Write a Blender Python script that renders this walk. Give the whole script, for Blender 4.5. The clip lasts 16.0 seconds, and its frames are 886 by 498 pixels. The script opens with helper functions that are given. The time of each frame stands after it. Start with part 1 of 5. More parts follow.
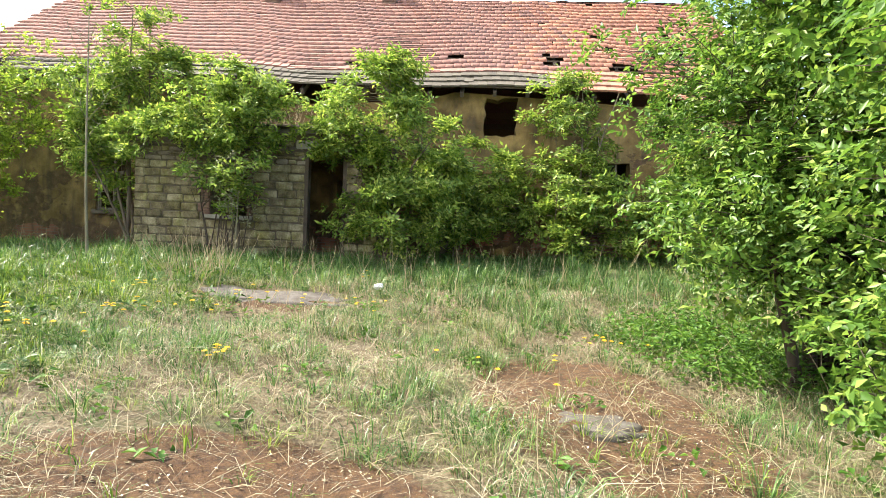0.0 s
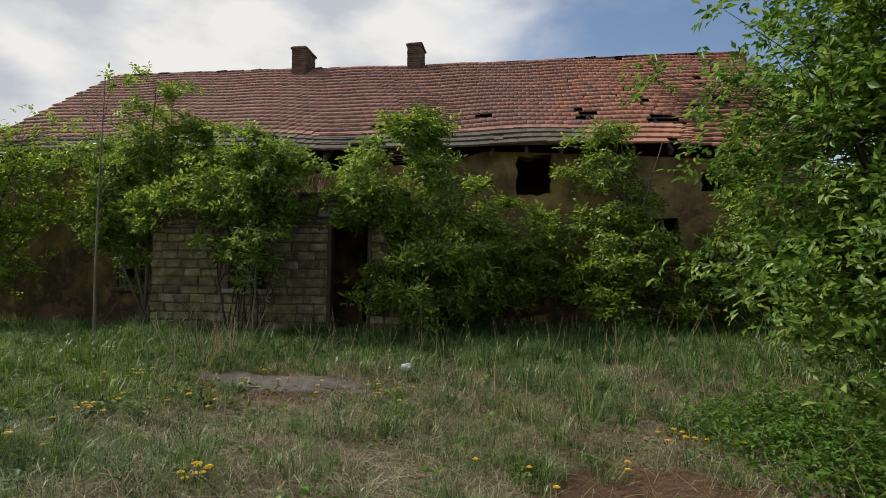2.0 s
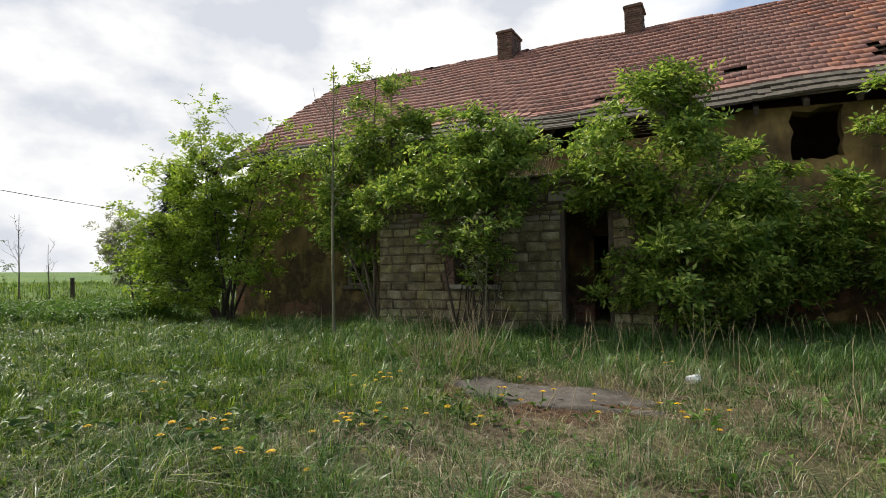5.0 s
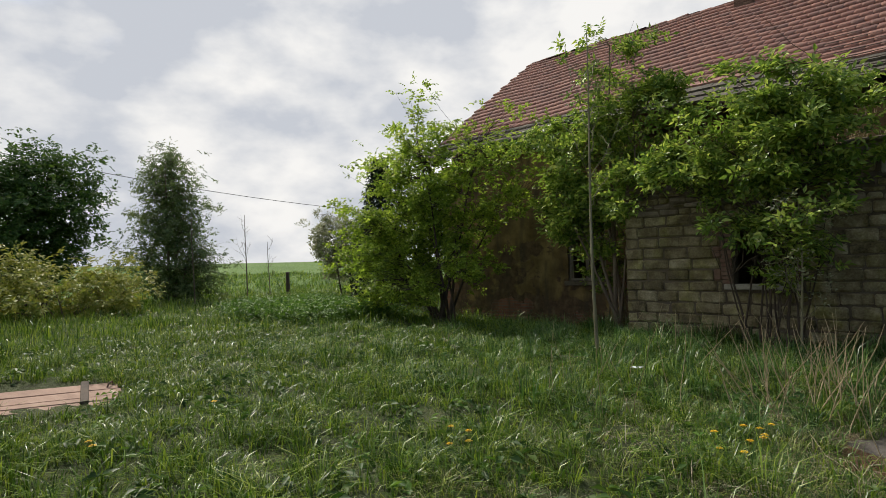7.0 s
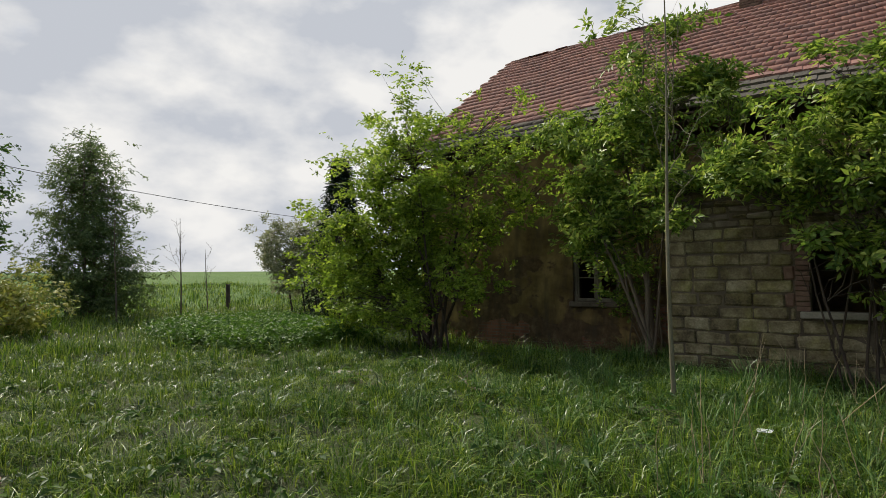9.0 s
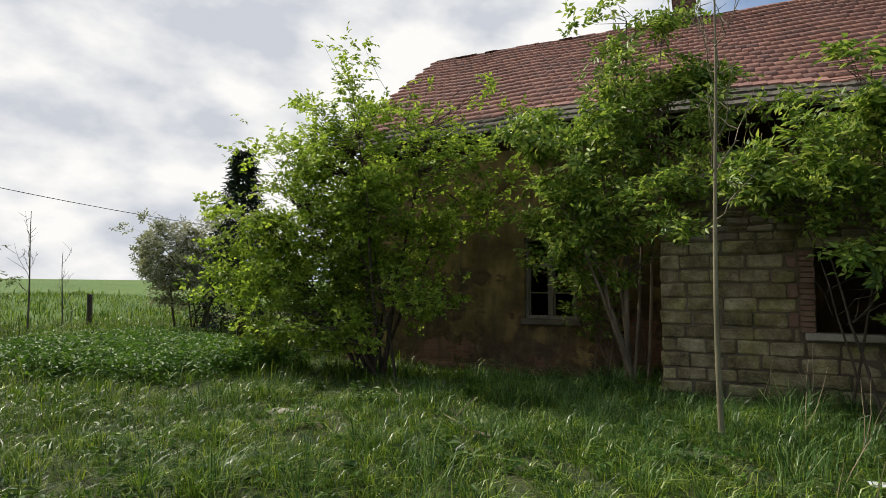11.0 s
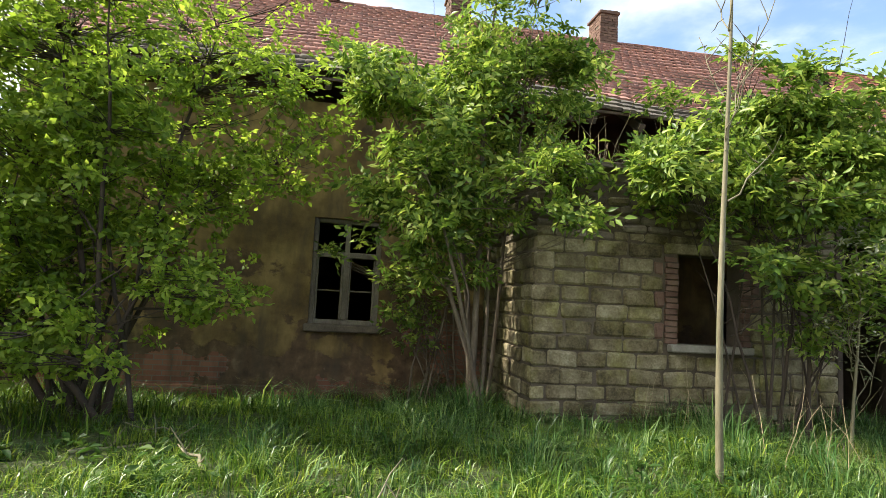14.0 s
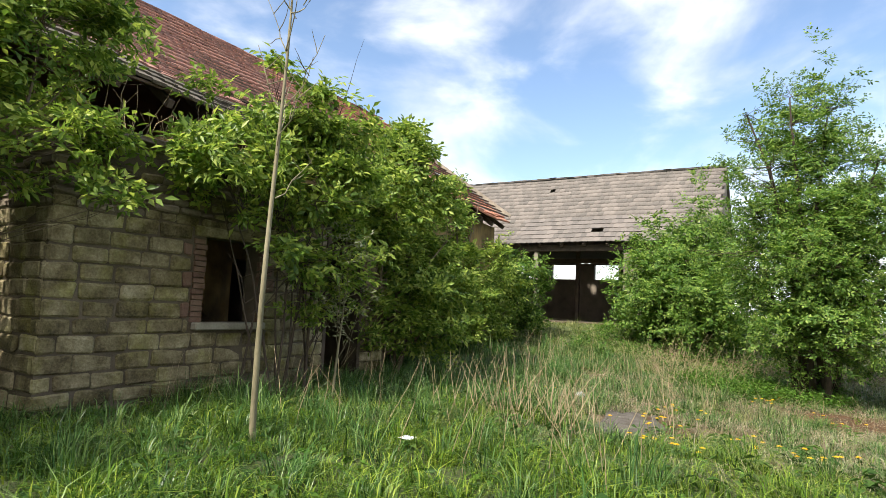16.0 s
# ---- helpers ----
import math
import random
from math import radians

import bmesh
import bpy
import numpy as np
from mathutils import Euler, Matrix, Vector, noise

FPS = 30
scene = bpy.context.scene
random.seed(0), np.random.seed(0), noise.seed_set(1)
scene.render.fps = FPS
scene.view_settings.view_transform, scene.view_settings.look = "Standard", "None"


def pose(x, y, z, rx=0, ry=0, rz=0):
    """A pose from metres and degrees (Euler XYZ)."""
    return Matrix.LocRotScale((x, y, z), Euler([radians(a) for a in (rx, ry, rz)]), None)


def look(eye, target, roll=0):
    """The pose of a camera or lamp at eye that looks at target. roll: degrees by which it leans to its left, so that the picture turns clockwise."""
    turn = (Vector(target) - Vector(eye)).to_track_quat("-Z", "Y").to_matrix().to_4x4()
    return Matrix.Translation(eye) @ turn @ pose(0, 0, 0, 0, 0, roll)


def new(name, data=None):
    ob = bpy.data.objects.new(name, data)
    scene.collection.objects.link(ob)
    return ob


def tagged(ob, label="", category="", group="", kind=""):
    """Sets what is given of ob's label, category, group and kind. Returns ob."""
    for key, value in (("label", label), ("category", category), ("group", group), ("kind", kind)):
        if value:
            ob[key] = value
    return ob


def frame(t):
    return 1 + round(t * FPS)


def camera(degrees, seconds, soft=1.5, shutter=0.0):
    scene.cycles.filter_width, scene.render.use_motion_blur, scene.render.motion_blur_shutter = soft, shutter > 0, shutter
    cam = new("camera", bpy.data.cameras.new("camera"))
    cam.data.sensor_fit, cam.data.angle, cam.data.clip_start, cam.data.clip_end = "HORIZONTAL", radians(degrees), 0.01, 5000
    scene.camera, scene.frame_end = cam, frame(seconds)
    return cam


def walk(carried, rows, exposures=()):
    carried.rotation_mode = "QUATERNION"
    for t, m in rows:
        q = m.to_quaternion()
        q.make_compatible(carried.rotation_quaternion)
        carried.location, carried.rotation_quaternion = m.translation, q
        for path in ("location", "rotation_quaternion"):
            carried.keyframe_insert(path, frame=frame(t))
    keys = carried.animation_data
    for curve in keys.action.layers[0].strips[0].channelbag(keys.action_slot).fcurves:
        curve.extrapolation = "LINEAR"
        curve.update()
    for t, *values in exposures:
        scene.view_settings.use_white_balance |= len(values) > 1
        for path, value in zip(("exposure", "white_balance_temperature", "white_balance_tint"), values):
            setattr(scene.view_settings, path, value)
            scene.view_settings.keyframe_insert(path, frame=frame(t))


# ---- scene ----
cam = camera(76.0, 16.0, 0.6)


def eye_pose(x, y, z, yaw, pitch, roll):
    return pose(x, y, z, 90 + pitch, 0, yaw) @ pose(0, 0, 0, 0, 0, roll)


# seconds, x, y, z, heading, tilt, lean
PATH = [
    (0, 11.597, -16.287, 1.292, 3.97, -3.44, 2.66),
    (0.5, 11.514, -16.018, 1.283, 8.85, -1.23, 0.55),
    (1, 11.433, -15.705, 1.338, 10.96, 0.70, -0.11),
    (1.5, 11.475, -15.326, 1.355, 9.56, 1.55, 0.38),
    (2, 11.501, -15.153, 1.376, 7.48, 2.84, 0.70),
    (2.5, 11.486, -15.124, 1.361, 7.13, 3.65, 0.78),
    (3, 11.378, -15.077, 1.328, 8.83, 3.44, 0.80),
    (3.5, 11.247, -14.962, 1.271, 10.49, 3.21, 0.57),
    (4, 10.891, -14.590, 1.218, 14.76, 3.22, 0.01),
    (4.5, 10.554, -14.331, 1.246, 20.24, 2.96, -0.14),
    (5, 10.201, -13.922, 1.273, 26.68, 2.55, -0.63),
    (7.5, 7.225, -13.313, 1.623, 43.73, 1.23, -1.68),
    (8, 6.566, -13.098, 1.604, 42.19, 1.73, -1.30),
    (8.5, 5.942, -12.924, 1.681, 39.86, 2.22, -0.94),
    (9, 5.413, -12.522, 1.693, 36.40, 2.34, -0.75),
    (11.5, 2.783, -11.465, 1.680, 18.23, 4.00, 0.70),
    (12, 2.277, -10.963, 1.656, 9.42, 4.63, 1.52),
    (12.5, 1.813, -10.610, 1.598, -1.15, 6.14, 2.75),
    (13, 1.347, -10.113, 1.525, -3.71, 5.74, 3.04),
    (13.5, 0.896, -9.635, 1.396, -4.81, 5.85, 3.66),
    (14, 0.467, -9.398, 1.424, -9.79, 5.35, 3.10),
    (14.5, 0.155, -9.138, 1.389, -19.48, 5.35, 2.92),
    (15, -0.048, -9.125, 1.482, -31.98, 5.22, 2.71),
    (15.5, -0.134, -9.256, 1.455, -45.65, 5.49, 2.44),
    (16, -0.198, -9.408, 1.454, -58.88, 5.46, 2.63),
]
EXPOSURES = [(0.0, 1.75), (0.5, 0.95), (1.0, 0.42), (1.5, 0.0), (2.0, -0.3), (2.5, -0.25), (3.0, 0.0), (3.5, 0.25), (4.0, 0.4), (5.0, 0.1), (7.5, -0.2), (9.0, -0.25),
             (11.5, -0.05), (12.5, 0.1), (13.5, 0.7), (14.0, 1.15), (14.5, 1.45), (15.2, 1.4), (16.0, 0.8)]
walk(cam, [(r[0], eye_pose(*r[1:])) for r in PATH], EXPOSURES)

# ---------------------------------------------------------------- light
SUN_ELEVATION, SUN_FROM = 48.0, (-0.97, 0.22)
sun_dir = Vector((SUN_FROM[0], SUN_FROM[1], 0)).normalized() * math.cos(radians(SUN_ELEVATION))
sun_dir.z = math.sin(radians(SUN_ELEVATION))
sun = new("sun", bpy.data.lights.new("sun", "SUN"))
sun.data.energy, sun.data.angle, sun.data.color = 5.0, radians(1.5), (1.0, 0.92, 0.80)
sun.matrix_world = look(sun_dir * 60, (0, 0, 0))

world = bpy.data.worlds.new("world")
scene.world = world
world.use_nodes = True
wn, wl = world.node_tree.nodes, world.node_tree.links
wn.clear()
w_out = wn.new("ShaderNodeOutputWorld")
w_sky = wn.new("ShaderNodeTexSky")
w_sky.sky_type, w_sky.sun_disc = "NISHITA", False
w_sky.sun_elevation, w_sky.sun_rotation = radians(SUN_ELEVATION), math.atan2(SUN_FROM[0], SUN_FROM[1])
w_blue = wn.new("ShaderNodeBackground")
w_blue.inputs["Strength"].default_value = 0.15
wl.new(w_sky.outputs[0], w_blue.inputs["Color"])
w_co = wn.new("ShaderNodeTexCoord")
w_map = wn.new("ShaderNodeMapping")
w_map.inputs["Scale"].default_value = (2.2, 2.2, 4.0)
w_map.inputs["Location"].default_value = (0.35, 0.1, 0.2)
wl.new(w_co.outputs["Generated"], w_map.inputs["Vector"])
w_noise = wn.new("ShaderNodeTexNoise")
w_noise.inputs["Scale"].default_value, w_noise.inputs["Detail"].default_value = 1.6, 7
w_noise.inputs["Roughness"].default_value, w_noise.inputs["Distortion"].default_value = 0.52, 0.35
wl.new(w_map.outputs[0], w_noise.inputs["Vector"])
# cover is closed to the west and breaks up to the east
w_sep = wn.new("ShaderNodeSeparateXYZ")
wl.new(w_co.outputs["Generated"], w_sep.inputs[0])
w_grad = wn.new("ShaderNodeMapRange")
w_grad.inputs["From Min"].default_value, w_grad.inputs["From Max"].default_value = -0.35, 0.3
w_grad.inputs["To Min"].default_value, w_grad.inputs["To Max"].default_value = 0.36, -0.07
wl.new(w_sep.outputs[0], w_grad.inputs["Value"])
w_add = wn.new("ShaderNodeMath")
w_add.operation = "ADD"
wl.new(w_noise.outputs["Fac"], w_add.inputs[0])
wl.new(w_grad.outputs[0], w_add.inputs[1])
w_haze = wn.new("ShaderNodeMapRange")
w_haze.inputs["From Min"].default_value, w_haze.inputs["From Max"].default_value = 0.02, 0.32
w_haze.inputs["To Min"].default_value, w_haze.inputs["To Max"].default_value = 0.3, 0.0
wl.new(w_sep.outputs[2], w_haze.inputs["Value"])
w_add2 = wn.new("ShaderNodeMath")
w_add2.operation = "ADD"
wl.new(w_add.outputs[0], w_add2.inputs[0])
wl.new(w_haze.outputs[0], w_add2.inputs[1])
w_mask = wn.new("ShaderNodeMapRange")
w_mask.interpolation_type = "SMOOTHSTEP"
w_mask.inputs["From Min"].default_value, w_mask.inputs["From Max"].default_value = 0.4, 0.78
wl.new(w_add2.outputs[0], w_mask.inputs["Value"])
w_ramp = wn.new("ShaderNodeValToRGB")
w_ramp.color_ramp.elements[0].position, w_ramp.color_ramp.elements[0].color = 0.41, (1.0, 0.985, 0.96, 1)
w_ramp.color_ramp.elements[1].position, w_ramp.color_ramp.elements[1].color = 0.58, (0.62, 0.65, 0.71, 1)
w_noise2 = wn.new("ShaderNodeTexNoise")
w_noise2.inputs["Scale"].default_value, w_noise2.inputs["Detail"].default_value = 1.9, 6
wl.new(w_map.outputs[0], w_noise2.inputs["Vector"])
wl.new(w_noise2.outputs["Fac"], w_ramp.inputs[0])
w_cloud = wn.new("ShaderNodeBackground")
w_cloud.inputs["Strength"].default_value = 1.06
wl.new(w_ramp.outputs[0], w_cloud.inputs["Color"])
w_mix = wn.new("ShaderNodeMixShader")
wl.new(w_mask.outputs[0], w_mix.inputs[0])
wl.new(w_blue.outputs[0], w_mix.inputs[1])
wl.new(w_cloud.outputs[0], w_mix.inputs[2])
wl.new(w_mix.outputs[0], w_out.inputs["Surface"])


# ---------------------------------------------------------------- materials
def material(name, rough=0.85, metal=0.0):
    m = bpy.data.materials.new(name)
    m.use_nodes = True
    b = m.node_tree.nodes["Principled BSDF"]
    b.inputs["Roughness"].default_value, b.inputs["Metallic"].default_value = rough, metal
    return m, m.node_tree.nodes, m.node_tree.links, b


def ramp(nodes, links, src, stops):
    r = nodes.new("ShaderNodeValToRGB")
    e = r.color_ramp.elements
    while len(e) < len(stops):
        e.new(0.5)
    for k, (p, c) in zip(e, stops):
        k.position, k.color = p, (*c, 1)
    links.new(src, r.inputs[0])
    return r.outputs[0]


def noise_tex(nodes, links, scale, detail=4, rough=0.55, stretch=(1, 1, 1), coord="Object", shift=(0, 0, 0)):
    c = nodes.new("ShaderNodeTexCoord") if coord == "Object" else nodes.new("ShaderNodeNewGeometry")
    mp = nodes.new("ShaderNodeMapping")
    mp.inputs["Scale"].default_value, mp.inputs["Location"].default_value = stretch, shift
    links.new(c.outputs["Object" if coord == "Object" else "Position"], mp.inputs["Vector"])
    n = nodes.new("ShaderNodeTexNoise")
    n.inputs["Scale"].default_value, n.inputs["Detail"].default_value, n.inputs["Roughness"].default_value = scale, detail, rough
    links.new(mp.outputs[0], n.inputs["Vector"])
    return n.outputs["Fac"]


def blend(nodes, links, fac, a, b, mode="MIX"):
    m = nodes.new("ShaderNodeMix")
    m.data_type, m.blend_type = "RGBA", mode
    for key, v in ((0, fac), (6, a), (7, b)):
        if hasattr(v, "links"):
            links.new(v, m.inputs[key])
        elif isinstance(v, (int, float)):
            m.inputs[key].default_value = v
        else:
            m.inputs[key].default_value = (*v, 1)
    return m.outputs[2]


def step(nodes, links, src, lo, hi, to0=0.0, to1=1.0):
    m = nodes.new("ShaderNodeMapRange")
    m.inputs["From Min"].default_value, m.inputs["From Max"].default_value = lo, hi
    m.inputs["To Min"].default_value, m.inputs["To Max"].default_value = to0, to1
    links.new(src, m.inputs["Value"])
    return m.outputs[0]


def maths(nodes, links, op, a, b):
    m = nodes.new("ShaderNodeMath")
    m.operation = op
    for i, v in enumerate((a, b)):
        if hasattr(v, "links"):
            links.new(v, m.inputs[i])
        else:
            m.inputs[i].default_value = v
    return m.outputs[0]


def position(nodes, links, axis):
    g = nodes.new("ShaderNodeNewGeometry")
    s = nodes.new("ShaderNodeSeparateXYZ")
    links.new(g.outputs["Position"], s.inputs[0])
    return s.outputs[axis]


def bump(nodes, links, bsdf, height, strength=0.4, distance=0.02):
    b = nodes.new("ShaderNodeBump")
    b.inputs["Strength"].default_value, b.inputs["Distance"].default_value = strength, distance
    links.new(height, b.inputs["Height"])
    links.new(b.outputs[0], bsdf.inputs["Normal"])


def mottled(name, stops, scale=6.0, fine=60.0, rough=0.9, bumps=0.4, dist=0.01, coord="World", stretch=(1, 1, 1), vary=0.0, moss=0.0):
    """A weathered surface: large stains and fine grain over a colour ramp; vary lets single pieces differ."""
    m, n, l, b = material(name, rough)
    big = noise_tex(n, l, scale, 5, 0.6, stretch, coord)
    small = noise_tex(n, l, fine, 3, 0.6, stretch, coord)
    f = maths(n, l, "ADD", maths(n, l, "MULTIPLY", big, 0.7), maths(n, l, "MULTIPLY", small, 0.3))
    if vary:
        oi, ge = n.new("ShaderNodeObjectInfo"), n.new("ShaderNodeNewGeometry")
        rnd = maths(n, l, "FRACT", maths(n, l, "ADD", oi.outputs["Random"], ge.outputs["Random Per Island"]), 0.0)
        f = maths(n, l, "ADD", f, maths(n, l, "MULTIPLY", maths(n, l, "SUBTRACT", rnd, 0.5), vary))
    col = ramp(n, l, f, stops)
    if moss:
        mm = step(n, l, noise_tex(n, l, 1.7, 5, 0.65, (1, 1, 0.7), "World", (5, 2, 1)), 0.48, 0.66, 0, moss)
        col = blend(n, l, mm, col, blend(n, l, 1.0, col, (0.8, 0.85, 0.42), "MULTIPLY"))
    l.new(col, b.inputs["Base Color"])
    bump(n, l, b, f, bumps, dist)
    return m


def leafy(name, dark, mid, light, transl=0.35, rough=0.5):
    m, n, l, b = material(name, rough)
    b.inputs["Specular IOR Level"].default_value = 0.28
    ge = n.new("ShaderNodeNewGeometry")
    col = ramp(n, l, ge.outputs["Random Per Island"], [(0.0, dark), (0.55, mid), (1.0, light)])
    big = noise_tex(n, l, 1.1, 3, 0.5, coord="World")
    col = blend(n, l, step(n, l, big, 0.35, 0.7), col, blend(n, l, 1.0, col, (0.75, 0.8, 0.7), "MULTIPLY"))
    l.new(col, b.inputs["Base Color"])
    t = n.new("ShaderNodeBsdfTranslucent")
    l.new(blend(n, l, 1.0, col, (1.0, 1.0, 0.7), "MULTIPLY"), t.inputs["Color"])
    mx = n.new("ShaderNodeMixShader")
    mx.inputs[0].default_value = transl
    l.new(b.outputs[0], mx.inputs[1])
    l.new(t.outputs[0], mx.inputs[2])
    l.new(mx.outputs[0], n["Material Output"].inputs["Surface"])
    return m


LEAF_ELDER = leafy("elder_leaf", (0.082, 0.155, 0.028), (0.245, 0.365, 0.068), (0.53, 0.6, 0.15), 0.5, 0.38)
LEAF_FRESH = leafy("fresh_leaf", (0.13, 0.205, 0.03), (0.29, 0.42, 0.055), (0.5, 0.6, 0.11), 0.62, 0.42)
LEAF_MID = leafy("mid_green_leaf", (0.055, 0.125, 0.024), (0.15, 0.275, 0.05), (0.34, 0.45, 0.11), 0.46, 0.38)
LEAF_DARK = leafy("dark_leaf", (0.035, 0.085, 0.016), (0.065, 0.135, 0.026), (0.12, 0.19, 0.04), 0.35)
LEAF_WILLOW = leafy("grey_green_leaf", (0.09, 0.14, 0.05), (0.15, 0.21, 0.075), (0.25, 0.31, 0.13), 0.4)
LEAF_YELLOW = leafy("yellow_green_leaf", (0.2, 0.24, 0.05), (0.35, 0.37, 0.08), (0.48, 0.45, 0.14), 0.35)
LEAF_PALE = leafy("pale_blossom_leaf", (0.18, 0.21, 0.10), (0.32, 0.34, 0.21), (0.5, 0.48, 0.38), 0.35)
NEEDLE = leafy("conifer_needle", (0.012, 0.028, 0.012), (0.02, 0.042, 0.017), (0.035, 0.06, 0.022), 0.1, 0.6)
GRASS_LUSH = leafy("lush_grass", (0.028, 0.07, 0.008), (0.12, 0.225, 0.022), (0.37, 0.45, 0.07), 0.36, 0.34)
GRASS_BLUE = leafy("cocksfoot_grass", (0.022, 0.068, 0.015), (0.08, 0.175, 0.042), (0.28, 0.39, 0.14), 0.35, 0.34)
GRASS_MIX = leafy("meadow_grass", (0.07, 0.105, 0.025), (0.21, 0.265, 0.08), (0.5, 0.48, 0.24), 0.36, 0.42)
STRAW = leafy("dry_straw", (0.13, 0.10, 0.065), (0.37, 0.31, 0.21), (0.66, 0.59, 0.46), 0.25, 0.6)
NETTLE = leafy("nettle_leaf", (0.05, 0.125, 0.018), (0.095, 0.20, 0.028), (0.17, 0.29, 0.05), 0.38)
DANDELION = mottled("dandelion_petal", [(0.3, (0.75, 0.45, 0.01)), (0.7, (0.85, 0.6, 0.02))], 40, 200, 0.7, 0.1)
BARK = mottled("grey_brown_bark", [(0.3, (0.07, 0.05, 0.035)), (0.55, (0.16, 0.125, 0.085)), (0.75, (0.26, 0.22, 0.16))], 9, 70, 0.9, 0.6, 0.01, stretch=(1, 1, 0.25))
BARK_PALE = mottled("pale_sapling_bark", [(0.3, (0.11, 0.098, 0.055)), (0.55, (0.22, 0.195, 0.12)), (0.75, (0.35, 0.32, 0.23))], 7, 60, 0.8, 0.4, 0.006, stretch=(1, 1, 0.3))
BARK_DARK = mottled("dark_bark", [(0.3, (0.03, 0.022, 0.017)), (0.7, (0.09, 0.065, 0.045))], 9, 70, 0.9, 0.6, 0.01, stretch=(1, 1, 0.25))
TWIG_DRY = mottled("dry_stalk", [(0.3, (0.24, 0.18, 0.1)), (0.7, (0.5, 0.4, 0.25))], 8, 60, 0.8, 0.3, 0.005)
BLOCK = mottled("slag_concrete_block", [(0.32, (0.05, 0.04, 0.02)), (0.45, (0.145, 0.118, 0.062)), (0.57, (0.245, 0.21, 0.122)), (0.72, (0.43, 0.385, 0.26))], 3.8, 34, 0.95, 1.0, 0.04, vary=0.17, moss=0.9)
MORTAR = mottled("lime_mortar", [(0.3, (0.05, 0.038, 0.024)), (0.7, (0.15, 0.122, 0.085))], 3, 70, 0.95, 0.7, 0.01)
STONE = mottled("dark_field_stone", [(0.3, (0.08, 0.065, 0.05)), (0.55, (0.17, 0.14, 0.105)), (0.8, (0.3, 0.26, 0.2))], 4, 50, 0.95, 0.8, 0.012, vary=0.3)
BRICK = mottled("red_brick", [(0.2, (0.11, 0.045, 0.03)), (0.5, (0.24, 0.095, 0.055)), (0.8, (0.36, 0.17, 0.1))], 5, 60, 0.92, 0.6, 0.008, vary=0.35)
BRICK_DULL = mottled("dull_worn_brick", [(0.2, (0.07, 0.042, 0.031)), (0.5, (0.14, 0.08, 0.057)), (0.8, (0.22, 0.145, 0.105))], 5, 60, 0.94, 0.7, 0.01, vary=0.35)
CONCRETE = mottled("weathered_concrete", [(0.3, (0.17, 0.155, 0.125)), (0.5, (0.29, 0.27, 0.22)), (0.75, (0.42, 0.39, 0.33))], 1.8, 40, 0.92, 0.6, 0.01)
PAVING = mottled("mossy_worn_concrete", [(0.3, (0.045, 0.034, 0.02)), (0.5, (0.085, 0.073, 0.06)), (0.72, (0.15, 0.137, 0.122))], 7, 60, 0.95, 0.8, 0.02)
WOOD_GREY = mottled("weathered_grey_paint_wood", [(0.3, (0.10, 0.085, 0.065)), (0.55, (0.24, 0.21, 0.17)), (0.8, (0.40, 0.37, 0.31))], 3, 60, 0.85, 0.5, 0.006, stretch=(1, 1, 0.35))
WOOD_DARK = mottled("old_dark_timber", [(0.3, (0.035, 0.026, 0.019)), (0.7, (0.12, 0.09, 0.065))], 3, 50, 0.9, 0.6, 0.008)
WOOD_RED = mottled("faded_red_brown_board", [(0.3, (0.19, 0.115, 0.08)), (0.55, (0.33, 0.215, 0.16)), (0.8, (0.46, 0.335, 0.26))], 2.5, 50, 0.85, 0.5, 0.006, stretch=(0.5, 2, 1))
SLAB_RED = mottled("roof_batten", [(0.3, (0.05, 0.036, 0.026)), (0.7, (0.14, 0.10, 0.07))], 4, 50)
IRON = mottled("rusty_iron", [(0.3, (0.05, 0.03, 0.02)), (0.7, (0.16, 0.085, 0.05))], 8, 80, 0.75, 0.4, 0.004)
WHITE = mottled("white_plastic", [(0.3, (0.55, 0.58, 0.6)), (0.7, (0.75, 0.77, 0.78))], 8, 80, 0.5, 0.2, 0.004)
INSIDE = mottled("old_inside_plaster", [(0.3, (0.12, 0.10, 0.075)), (0.7, (0.28, 0.24, 0.19))], 1.5, 30)
EARTH_FLOOR = mottled("earth_floor", [(0.3, (0.07, 0.05, 0.035)), (0.7, (0.16, 0.12, 0.085))], 2, 30)
CABLE = material("black_cable", 0.6)[0]
CABLE.node_tree.nodes["Principled BSDF"].inputs["Base Color"].default_value = (0.02, 0.02, 0.02, 1)


def tile_material(name, red, brown, orange, grey):
    """Clay tiles: each its own shade, soot and lichen in broad drifts."""
    m, n, l, b = material(name, 0.86)
    oi, ge = n.new("ShaderNodeObjectInfo"), n.new("ShaderNodeNewGeometry")
    rnd = maths(n, l, "FRACT", maths(n, l, "ADD", oi.outputs["Random"], ge.outputs["Random Per Island"]), 0.0)
    col = ramp(n, l, rnd, [(0.0, brown), (0.45, red), (1.0, orange)])
    drift = noise_tex(n, l, 0.33, 4, 0.6, (1, 1.6, 1.6), "World")
    col = blend(n, l, step(n, l, drift, 0.5, 0.72, 0, 0.7), col, brown)
    grain = noise_tex(n, l, 26, 4, 0.65, coord="World")
    col = blend(n, l, step(n, l, grain, 0.45, 0.7, 0, 0.85), col, grey)
    l.new(col, b.inputs["Base Color"])
    bump(n, l, b, grain, 0.4, 0.008)
    return m


